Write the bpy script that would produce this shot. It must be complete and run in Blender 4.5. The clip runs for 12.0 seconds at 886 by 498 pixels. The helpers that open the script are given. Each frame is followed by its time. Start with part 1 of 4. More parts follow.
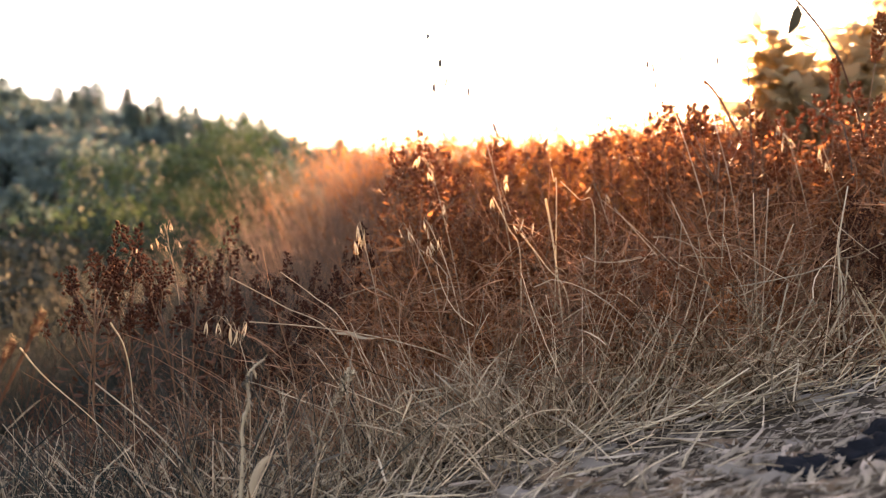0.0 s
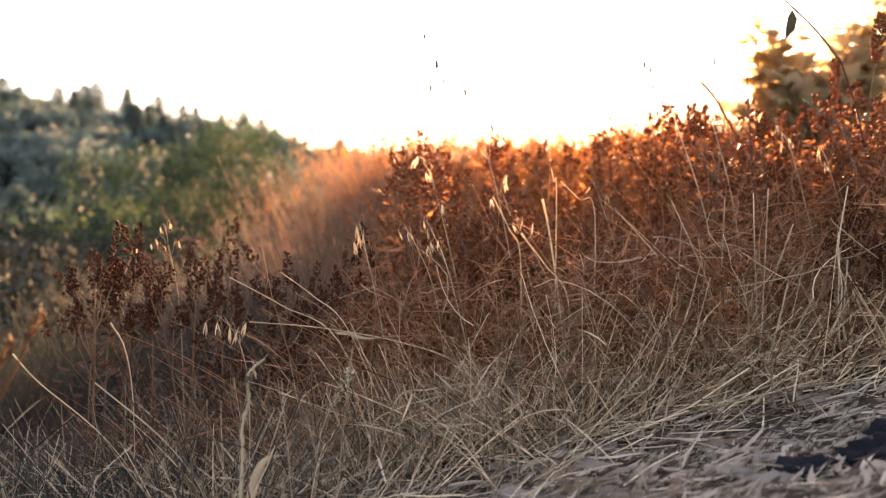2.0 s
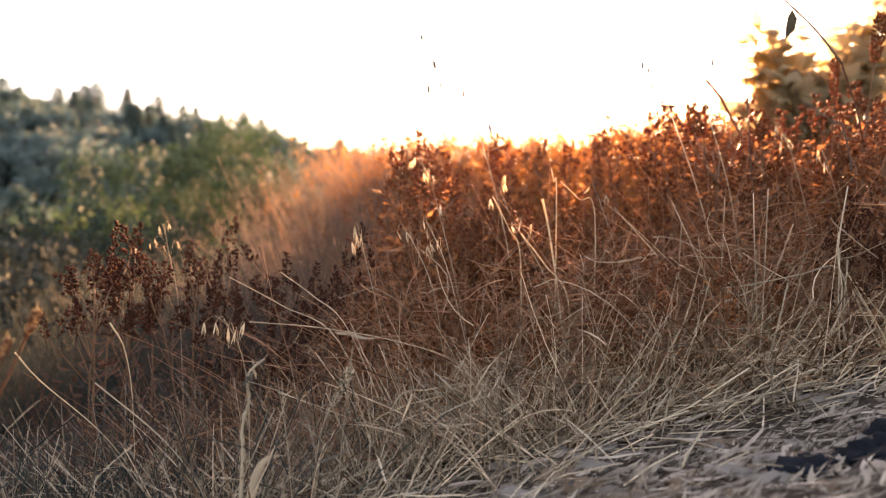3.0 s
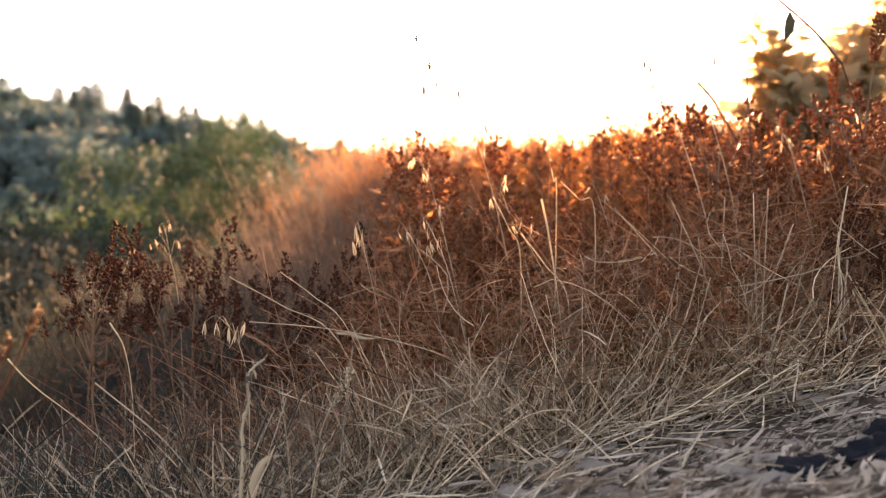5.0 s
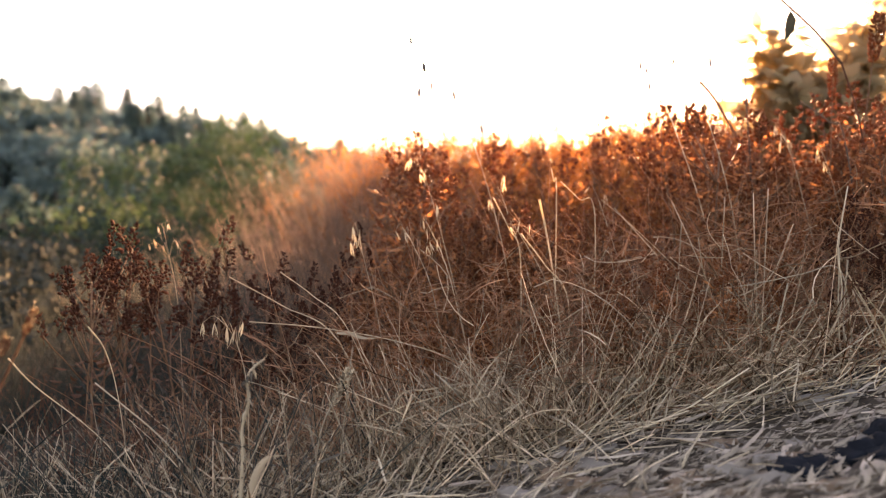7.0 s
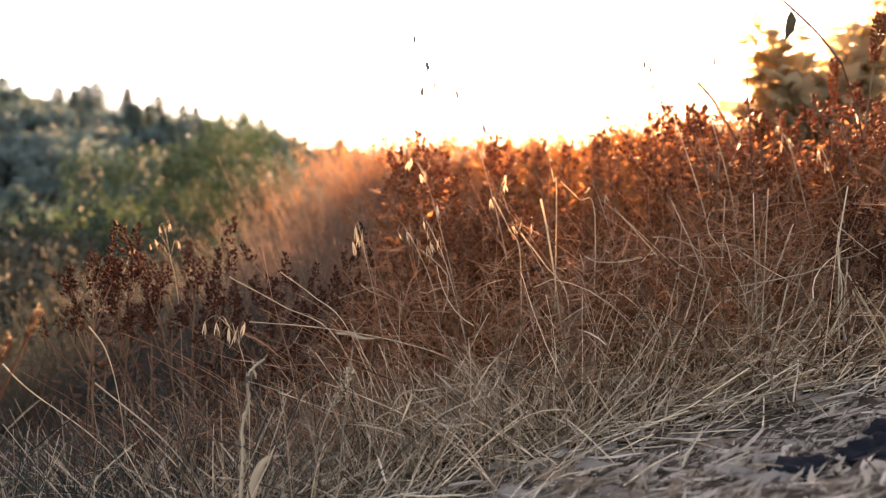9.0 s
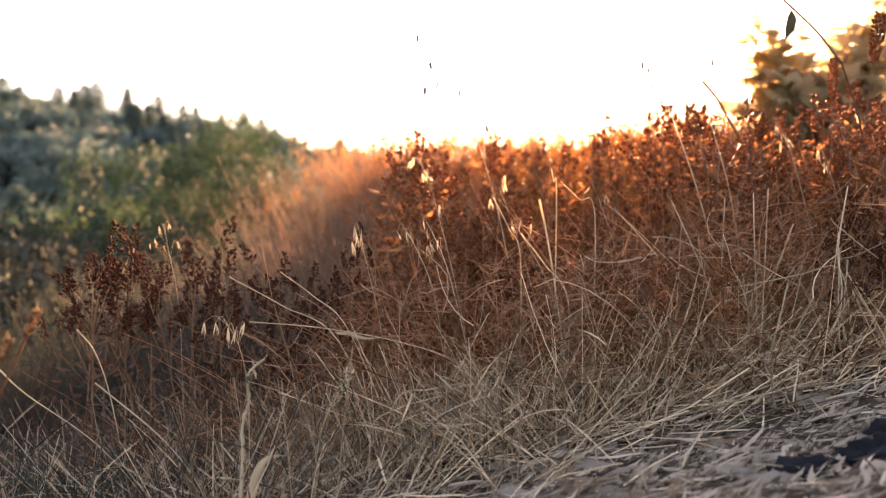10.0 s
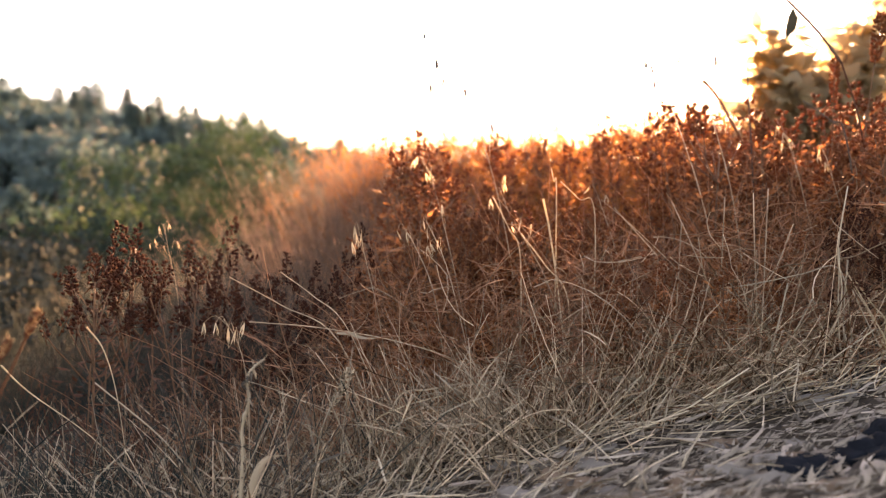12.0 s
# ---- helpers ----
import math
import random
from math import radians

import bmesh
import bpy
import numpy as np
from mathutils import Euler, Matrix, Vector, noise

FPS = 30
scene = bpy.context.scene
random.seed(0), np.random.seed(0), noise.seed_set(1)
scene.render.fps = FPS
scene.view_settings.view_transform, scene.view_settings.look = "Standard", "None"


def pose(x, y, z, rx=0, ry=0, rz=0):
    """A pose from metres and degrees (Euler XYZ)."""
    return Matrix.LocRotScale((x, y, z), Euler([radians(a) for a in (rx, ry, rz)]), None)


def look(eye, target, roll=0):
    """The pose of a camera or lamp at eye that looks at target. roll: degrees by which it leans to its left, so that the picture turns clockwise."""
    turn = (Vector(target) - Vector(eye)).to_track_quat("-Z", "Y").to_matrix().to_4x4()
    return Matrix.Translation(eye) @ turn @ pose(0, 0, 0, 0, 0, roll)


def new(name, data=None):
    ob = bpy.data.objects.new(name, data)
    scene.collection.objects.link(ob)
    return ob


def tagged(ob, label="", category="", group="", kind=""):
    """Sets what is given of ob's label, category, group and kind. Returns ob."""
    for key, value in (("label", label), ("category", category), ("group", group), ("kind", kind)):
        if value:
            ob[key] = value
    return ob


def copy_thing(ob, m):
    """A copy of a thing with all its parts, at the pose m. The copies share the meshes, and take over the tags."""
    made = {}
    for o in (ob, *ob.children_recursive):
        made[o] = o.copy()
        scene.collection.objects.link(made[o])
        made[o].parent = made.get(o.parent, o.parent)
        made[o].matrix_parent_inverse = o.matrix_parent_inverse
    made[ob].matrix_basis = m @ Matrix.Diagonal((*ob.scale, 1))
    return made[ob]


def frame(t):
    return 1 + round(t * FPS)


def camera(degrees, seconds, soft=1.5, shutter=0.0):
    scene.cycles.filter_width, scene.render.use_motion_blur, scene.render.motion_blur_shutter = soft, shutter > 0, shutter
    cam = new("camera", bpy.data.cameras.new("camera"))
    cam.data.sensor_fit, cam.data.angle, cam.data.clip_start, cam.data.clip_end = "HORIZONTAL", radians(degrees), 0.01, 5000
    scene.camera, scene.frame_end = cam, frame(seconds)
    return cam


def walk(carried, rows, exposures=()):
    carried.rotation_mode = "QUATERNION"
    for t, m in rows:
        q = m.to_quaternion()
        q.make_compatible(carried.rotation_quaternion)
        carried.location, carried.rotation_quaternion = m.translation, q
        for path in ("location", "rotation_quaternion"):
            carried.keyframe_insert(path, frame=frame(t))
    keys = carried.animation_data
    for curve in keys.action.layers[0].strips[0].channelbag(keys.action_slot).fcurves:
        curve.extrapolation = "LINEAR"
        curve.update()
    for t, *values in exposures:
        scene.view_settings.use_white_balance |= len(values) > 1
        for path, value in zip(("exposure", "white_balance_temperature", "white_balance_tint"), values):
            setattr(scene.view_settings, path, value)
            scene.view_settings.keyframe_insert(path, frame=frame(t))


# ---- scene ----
# A dry roadside bank at sundown. The camera stands 0.28 m over a strip of bare ground and looks level along +y.
cam = camera(62, 12.0, soft=1.2)
cam.data.dof.use_dof = True
cam.data.dof.focus_distance = 0.95
cam.data.dof.aperture_fstop = 3.5
EYE = (0.0, 0.0, 0.28)
STAND = look(EYE, (0.0, 1.0, 0.28))
walk(cam, [(0.0, STAND), (12.0, STAND)], exposures=[(0.0, 3.64, 9700, 36), (12.0, 3.64, 9700, 36)])

# ---- light: a low sun behind the crest, and its sky ----
SUN_TURN, SUN_RISE = 11.5, 14.8
world = bpy.data.worlds.new("sky")
scene.world = world
world.use_nodes = True
wn = world.node_tree.nodes
sky = wn.new("ShaderNodeTexSky")
sky.sky_type = "NISHITA"
sky.sun_disc = False
sky.sun_elevation = radians(SUN_RISE)
sky.sun_rotation = radians(SUN_TURN)
sky.air_density, sky.dust_density, sky.ozone_density = 1.0, 1.0, 1.0
wn["Background"].inputs["Strength"].default_value = 0.064
world.node_tree.links.new(sky.outputs[0], wn["Background"].inputs["Color"])
sun = new("sun", bpy.data.lights.new("sun", "SUN"))
sun.data.energy, sun.data.angle, sun.data.color = 5.0, radians(0.6), (1.0, 0.70, 0.42)
_a, _e = radians(SUN_TURN), radians(SUN_RISE)
sun.matrix_world = look((math.sin(_a) * math.cos(_e) * 50, math.cos(_a) * math.cos(_e) * 50, math.sin(_e) * 50), (0, 0, 0))


# ---- materials ----
def surface(name, dark, light, rough=0.8, through_light=0.0, glow=None, grain=60.0, stain=6.0, bump=0.2, shiny=0.3, by_piece=0.45, by_object=0.2):
    """A dry or leafy surface: a colour between dark and light by piece, stain and grain; through_light: how far it lets light through."""
    m = bpy.data.materials.new(name)
    m.use_nodes = True
    nt = m.node_tree
    n, l = nt.nodes, nt.links
    bsdf, out = n["Principled BSDF"], n["Material Output"]
    geo, info = n.new("ShaderNodeNewGeometry"), n.new("ShaderNodeObjectInfo")
    co = n.new("ShaderNodeTexCoord")
    fine, wide = n.new("ShaderNodeTexNoise"), n.new("ShaderNodeTexNoise")
    fine.inputs["Scale"].default_value, fine.inputs["Detail"].default_value = grain, 5.0
    wide.inputs["Scale"].default_value, wide.inputs["Detail"].default_value = stain, 3.0
    l.new(co.outputs["Object"], fine.inputs["Vector"])
    l.new(co.outputs["Object"], wide.inputs["Vector"])
    vals = (geo.outputs["Random Per Island"], info.outputs["Random"], fine.outputs[0], wide.outputs[0])
    total = None
    for v, w in zip(vals, (by_piece, by_object, 0.45, 0.5)):
        mul = n.new("ShaderNodeMath")
        mul.operation = "MULTIPLY_ADD"
        l.new(v, mul.inputs[0])
        mul.inputs[1].default_value = w
        if total is None:
            mul.inputs[2].default_value = 0.025 - 0.5 * by_piece - 0.5 * by_object
        else:
            l.new(total, mul.inputs[2])
        total = mul.outputs[0]
    ramp = n.new("ShaderNodeValToRGB")
    ramp.color_ramp.elements[0].color, ramp.color_ramp.elements[1].color = (*dark, 1), (*light, 1)
    ramp.color_ramp.elements[0].position, ramp.color_ramp.elements[1].position = 0.15, 0.85
    l.new(total, ramp.inputs[0])
    l.new(ramp.outputs[0], bsdf.inputs["Base Color"])
    bsdf.inputs["Roughness"].default_value = rough
    bsdf.inputs["Specular IOR Level"].default_value = shiny
    if bump:
        b = n.new("ShaderNodeBump")
        b.inputs["Strength"].default_value, b.inputs["Distance"].default_value = bump, 0.004
        l.new(fine.outputs[0], b.inputs["Height"])
        l.new(b.outputs[0], bsdf.inputs["Normal"])
    if through_light:
        tr, mix = n.new("ShaderNodeBsdfTranslucent"), n.new("ShaderNodeMixShader")
        if glow:
            tr.inputs["Color"].default_value = (*glow, 1)
        else:
            l.new(ramp.outputs[0], tr.inputs["Color"])
        mix.inputs[0].default_value = through_light
        l.new(bsdf.outputs[0], mix.inputs[1])
        l.new(tr.outputs[0], mix.inputs[2])
        l.new(mix.outputs[0], out.inputs["Surface"])
    return m


M_EARTH = surface("earth", (0.02, 0.016, 0.013), (0.13, 0.10, 0.075), 0.95, grain=45, stain=7, bump=0.9, shiny=0.1)


def undergrowth(m):
    """Past the bank the bare earth gives way to dark scrub cover."""
    n, l = m.node_tree.nodes, m.node_tree.links
    bsdf = n["Principled BSDF"]
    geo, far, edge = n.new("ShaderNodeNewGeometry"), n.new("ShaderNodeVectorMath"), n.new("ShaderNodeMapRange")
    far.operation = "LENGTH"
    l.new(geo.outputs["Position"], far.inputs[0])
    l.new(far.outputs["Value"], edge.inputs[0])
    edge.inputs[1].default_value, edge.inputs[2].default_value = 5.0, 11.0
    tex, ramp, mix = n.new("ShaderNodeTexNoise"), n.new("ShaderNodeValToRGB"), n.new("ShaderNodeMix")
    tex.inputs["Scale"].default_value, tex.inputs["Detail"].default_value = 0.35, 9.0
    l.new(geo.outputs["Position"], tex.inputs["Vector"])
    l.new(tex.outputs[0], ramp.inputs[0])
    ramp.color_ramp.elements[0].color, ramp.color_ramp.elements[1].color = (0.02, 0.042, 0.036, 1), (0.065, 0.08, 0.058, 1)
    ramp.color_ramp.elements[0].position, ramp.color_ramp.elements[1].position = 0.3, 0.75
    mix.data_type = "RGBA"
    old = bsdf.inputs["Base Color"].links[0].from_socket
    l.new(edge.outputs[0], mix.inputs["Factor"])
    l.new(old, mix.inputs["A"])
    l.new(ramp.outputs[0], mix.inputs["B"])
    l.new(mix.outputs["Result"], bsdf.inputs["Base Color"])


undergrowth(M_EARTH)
M_STRAW = surface("straw", (0.12, 0.062, 0.03), (0.86, 0.68, 0.48), 0.75, 0.25, grain=40, stain=8, shiny=0.1, by_piece=0.8)
M_STRAW_GREY = surface("weathered straw", (0.11, 0.08, 0.05), (0.68, 0.56, 0.40), 0.7, 0.2, grain=40, stain=8, by_piece=0.8)
M_STRAW_LOOSE = surface("loose weathered straw", (0.11, 0.08, 0.05), (0.74, 0.61, 0.44), 0.7, 0.2, grain=40, stain=8, by_piece=0.0, by_object=0.9)
M_FINE = surface("fine dry grass", (0.27, 0.13, 0.078), (0.64, 0.37, 0.23), 0.8, 0.4, grain=40, stain=8, shiny=0.1)
M_PALE = surface("pale husk", (0.50, 0.38, 0.24), (0.80, 0.68, 0.48), 0.5, 0.5, grain=80, stain=10)
M_RUST = surface("rust brown seed heads", (0.12, 0.043, 0.021), (0.40, 0.15, 0.065), 0.7, 0.45, grain=90, stain=9)
M_RUST_LEAF = surface("rust brown dry leaves", (0.28, 0.10, 0.045), (0.62, 0.27, 0.115), 0.7, 0.52, grain=60, stain=9)
M_STEM = surface("red brown stem", (0.10, 0.05, 0.03), (0.30, 0.17, 0.10), 0.6, 0.15, grain=60, stain=12)
# Lit copy for the crest: amber and high translucency stand in for sun glow.
M_GOLD = surface("grass tinted amber for sun glow", (0.31, 0.12, 0.04), (0.58, 0.26, 0.09), 0.6, 0.74, grain=40, stain=8)
# Dark opaque copy of the pale husk: the backlit silhouette is its colour.
M_GREYHUSK = surface("husk darkened as silhouette", (0.12, 0.11, 0.11), (0.26, 0.24, 0.23), 0.6, grain=80, stain=10)
M_FEATHER = surface("dusty feathery grass", (0.155, 0.092, 0.062), (0.32, 0.20, 0.135), 0.8, 0.22, grain=40, stain=8)
# Hollow and falling slope: the bank's shade is put into these dark colours.
M_DIM = surface("shade-darkened scrub grass", (0.018, 0.028, 0.027), (0.055, 0.065, 0.055), 0.9, 0.04, grain=30, stain=5, shiny=0.05)
M_DULL = surface("dull darkened grass", (0.04, 0.036, 0.030), (0.115, 0.10, 0.082), 0.8, 0.1, grain=40, stain=8, shiny=0.1)
M_LOWBUSH = surface("shade-darkened grey-green leaves", (0.014, 0.030, 0.028), (0.042, 0.062, 0.052), 0.9, 0.05, grain=30, stain=5, shiny=0.0)
# Darker copies of the weed colours; at the right edge they carry its shade.
M_DARKWEED = surface("darkened weed", (0.045, 0.02, 0.012), (0.17, 0.074, 0.042), 0.8, 0.2, grain=60, stain=9)
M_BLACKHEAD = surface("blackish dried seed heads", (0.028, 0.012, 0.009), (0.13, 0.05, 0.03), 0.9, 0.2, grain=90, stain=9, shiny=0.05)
M_LEAF = surface("green leaves", (0.03, 0.065, 0.025), (0.09, 0.14, 0.05), 0.7, 0.25, grain=30, stain=5)
# Veiling glare over the bush is put into this lighter olive.
M_LEAF_DRY = surface("olive leaves lightened for glare", (0.32, 0.25, 0.15), (0.52, 0.41, 0.25), 0.6, 0.7, grain=30, stain=5)
M_SHRUB = surface("shrub leaves", (0.022, 0.055, 0.035), (0.06, 0.10, 0.05), 0.75, 0.14, grain=5, stain=0.9, shiny=0.1)
# Distance haze is put into this colour: paler and bluer than near leaves.
M_WOODS = surface("far tree leaves with haze in colour", (0.055, 0.105, 0.105), (0.12, 0.18, 0.17), 0.8, 0.15, grain=1.0, stain=0.2, bump=0)
M_BARK = surface("bark", (0.06, 0.045, 0.035), (0.18, 0.14, 0.11), 0.9, grain=30, stain=6, bump=0.6)
M_STONE = surface("pale stone", (0.08, 0.07, 0.06), (0.30, 0.265, 0.22), 0.85, grain=50, stain=12, bump=0.7)
M_STRIP = surface("bleached bark strips", (0.10, 0.075, 0.055), (0.52, 0.43, 0.34), 0.7, 0.1, grain=60, stain=20, by_piece=0.8)
M_CLOD = surface("dry earth clods", (0.08, 0.05, 0.035), (0.30, 0.21, 0.14), 0.95, grain=50, stain=12, bump=0.8, shiny=0.1)
M_BLUEBLACK = surface("dark blue-black lump", (0.003, 0.004, 0.006), (0.014, 0.018, 0.024), 0.9, grain=50, stain=12, bump=0.8, shiny=0.08)
M_SCRAP = surface("dead leaf scraps", (0.04, 0.03, 0.022), (0.38, 0.32, 0.24), 0.8, 0.1, grain=60, stain=20, by_piece=0.7)


# ---- mesh tools ----
class Build:
    """Collects vertices and faces for one mesh."""

    def __init__(self):
        self.v, self.f = [], []

    def tube(self, pts, r0, r1=None, sides=3, close=True):
        r1 = r0 if r1 is None else r1
        n, start = len(pts), len(self.v)
        for i, p in enumerate(pts):
            p = Vector(p)
            d = Vector(pts[min(i + 1, n - 1)]) - Vector(pts[max(i - 1, 0)])
            d = d.normalized() if d.length > 1e-9 else Vector((0, 0, 1))
            a = d.cross(Vector((0.31, 0.93, 0.21)))
            a = a.normalized() if a.length > 1e-6 else Vector((1, 0, 0))
            b = d.cross(a)
            r = r0 + (r1 - r0) * i / max(n - 1, 1)
            for k in range(sides):
                w = 2 * math.pi * k / sides
                self.v.append(tuple(p + a * (r * math.cos(w)) + b * (r * math.sin(w))))
        for i in range(n - 1):
            for k in range(sides):
                q = start + i * sides
                self.f.append((q + k, q + (k + 1) % sides, q + sides + (k + 1) % sides, q + sides + k))
        if close:
            self.f.append(tuple(start + k for k in reversed(range(sides))))
            self.f.append(tuple(start + (n - 1) * sides + k for k in range(sides)))

    def blade(self, pts, width, side, lift=0.12):
        """A long leaf along pts, folded along its midrib, pointed at both ends."""
        n, start = len(pts), len(self.v)
        side = Vector(side).normalized()
        for i, p in enumerate(pts):
            p = Vector(p)
            d = (Vector(pts[min(i + 1, n - 1)]) - Vector(pts[max(i - 1, 0)])).normalized()
            s = side - d * side.dot(d)
            s = s.normalized() if s.length > 1e-6 else Vector((1, 0, 0))
            up = d.cross(s)
            t = i / (n - 1)
            w = width * 0.5 * max(0.06, math.sin(math.pi * min(1, 0.12 + 0.88 * t)) ** 0.7)
            self.v += [tuple(p - s * w + up * (lift * w * 2)), tuple(p), tuple(p + s * w + up * (lift * w * 2))]
        for i in range(n - 1):
            q = start + 3 * i
            self.f += [(q, q + 1, q + 4, q + 3), (q + 1, q + 2, q + 5, q + 4)]

    def seed(self, c, axis, length, width, sides=4):
        """A plump pod, pointed at its tip."""
        c, d = Vector(c), Vector(axis).normalized()
        a = d.cross(Vector((0.31, 0.93, 0.21))).normalized()
        b = d.cross(a)
        s = len(self.v)
        self.v.append(tuple(c))
        for h, w in ((0.3, 1.0), (0.62, 0.85)):
            for k in range(sides):
                q = 2 * math.pi * k / sides + h
                self.v.append(tuple(c + d * (length * h) + (a * math.cos(q) + b * math.sin(q)) * (width * w * 0.5)))
        self.v.append(tuple(c + d * length))
        e = s + 1 + 2 * sides
        for k in range(sides):
            k1 = (k + 1) % sides
            self.f += [(s, s + 1 + k1, s + 1 + k), (s + 1 + k, s + 1 + k1, s + 1 + sides + k1, s + 1 + sides + k), (s + 1 + sides + k, s + 1 + sides + k1, e)]

    def leaf(self, c, d, side, length, width):
        """A broad leaf: two halves folded at the rib."""
        c, d = Vector(c), Vector(d).normalized()
        s = Vector(side) - d * Vector(side).dot(d)
        s = s.normalized() if s.length > 1e-6 else Vector((1, 0, 0))
        up = d.cross(s)
        q = len(self.v)
        for t, w in ((0, 0.02), (0.3, 0.45), (0.65, 0.42), (1.0, 0.02)):
            m = c + d * (length * t) - up * (0.18 * length * t * t)
            self.v += [tuple(m - s * (w * width) + up * (w * width * 0.3)), tuple(m), tuple(m + s * (w * width) + up * (w * width * 0.3))]
        for i in range(3):
            b = q + 3 * i
            self.f += [(b, b + 1, b + 4, b + 3), (b + 1, b + 2, b + 5, b + 4)]

    def mesh(self, name, material, smooth=True):
        me = bpy.data.meshes.new(name)
        me.from_pydata(self.v, [], self.f)
        me.materials.append(material)
        if smooth:
            me.polygons.foreach_set("use_smooth", [True] * len(me.polygons))
        me.update()
        return me


def part(name, b, material, parent, label="", at=None):
    """One mesh under a thing or under a part; b is a Build or a mesh made before."""
    ob = new(name, b.mesh(name, material) if isinstance(b, Build) else b)
    ob.parent = parent
    if at is not None:
        ob.matrix_basis = at
    return tagged(ob, label) if label else ob


def smooth(a, b, x):
    t = min(1.0, max(0.0, (x - a) / (b - a)))
    return t * t * (3 - 2 * t)


def bent(p0, d, length, n, droop=0.0, wob=0.0, rng=random):
    """Points along a stalk from p0 that starts along d and bends."""
    p, d = Vector(p0), Vector(d).normalized()
    pts = [p.copy()]
    for _ in range(n):
        d = (d + Vector((rng.gauss(0, wob), rng.gauss(0, wob), rng.gauss(0, wob) - droop))).normalized()
        p = p + d * (length / n)
        pts.append(p.copy())
    return pts


def curve_through(pts, n):
    """A smooth line through given points, in n steps for each stretch."""
    P = [Vector(p) for p in pts]
    P = [P[0] * 2 - P[1]] + P + [P[-1] * 2 - P[-2]]
    out = []
    for i in range(1, len(P) - 2):
        for k in range(n):
            t = k / n
            out.append(0.5 * (2 * P[i] + (P[i + 1] - P[i - 1]) * t + (2 * P[i - 1] - 5 * P[i] + 4 * P[i + 1] - P[i + 2]) * t * t
                              + (3 * P[i] - P[i - 1] - 3 * P[i + 1] + P[i + 2]) * t ** 3))
    out.append(P[-2])
    return out


# ---- the ground: bare strip, bank that rises to a crest, valley on the left, wooded hill beyond ----
def height(x, y):
    r = math.hypot(x, y)
    z = 0.2 * min(x, 1.2) if x > 0 else 0.25 * x if x > -0.5 else -0.125 + 0.11 * (x + 0.5)
    if r > 3:
        z *= 3 / r
    lean = x / max(y, 0.3)
    # Rise past 2.5 m: largely hidden by the crest, added to shade the hollow.
    bank = (0.14 * max(0.0, min(y, 2.5) - 1.1) + 0.10 * max(0.0, min(y, 9.0) - 2.5)) * smooth(-0.26, -0.08, lean)
    if y > 9.0:
        bank *= 1 - smooth(9, 24, y)
    z += bank
    z += 0.014 * noise.noise((x * 2.1, y * 2.1, 0)) + 0.007 * noise.noise((x * 7, y * 7, 3)) + 0.0045 * noise.noise((x * 19, y * 19, 5))
    if r > 8:
        z -= 5.0 * smooth(8, 60, r)
        u = lean if y > 1 else -3.0
        top = 0.15 - 0.012 * smooth(-0.5, -0.2, u) - 0.035 * smooth(-0.24, -0.16, u) - 0.07 * smooth(-0.08, 0.4, u)
        if y <= 1:
            top = 0.10
        z += (top * 190 + 5) * smooth(45, 190, r) * (1 - 0.5 * smooth(230, 1500, r))
        z += 1.6 * noise.noise((x * 0.03, y * 0.03, 1)) * smooth(30, 120, r)
    return z


def ground():
    b = Build()
    radii = [0.0]
    r = 0.12
    while r < 3600:
        radii.append(r)
        r *= 1.035 if r < 4 else 1.09
    angles = [radians(-48 + 96 * i / 190) for i in range(191)]
    angles += [radians(48 + 264 * i / 40) for i in range(1, 40)]
    m = len(angles)
    b.v.append((0, 0, height(0, 0)))
    for r in radii[1:]:
        for a in angles:
            x, y = r * math.sin(a), r * math.cos(a)
            b.v.append((x, y, height(x, y)))
    for k in range(m):
        b.f.append((0, 1 + (k + 1) % m, 1 + k))
    for i in range(len(radii) - 2):
        for k in range(m):
            p, q = 1 + i * m, 1 + (i + 1) * m
            b.f.append((p + k, p + (k + 1) % m, q + (k + 1) % m, q + k))
    return tagged(new("ground", b.mesh("ground", M_EARTH)), "dusty dry earth bank with straw and a wooded slope", "ground", kind="structure")


ground()


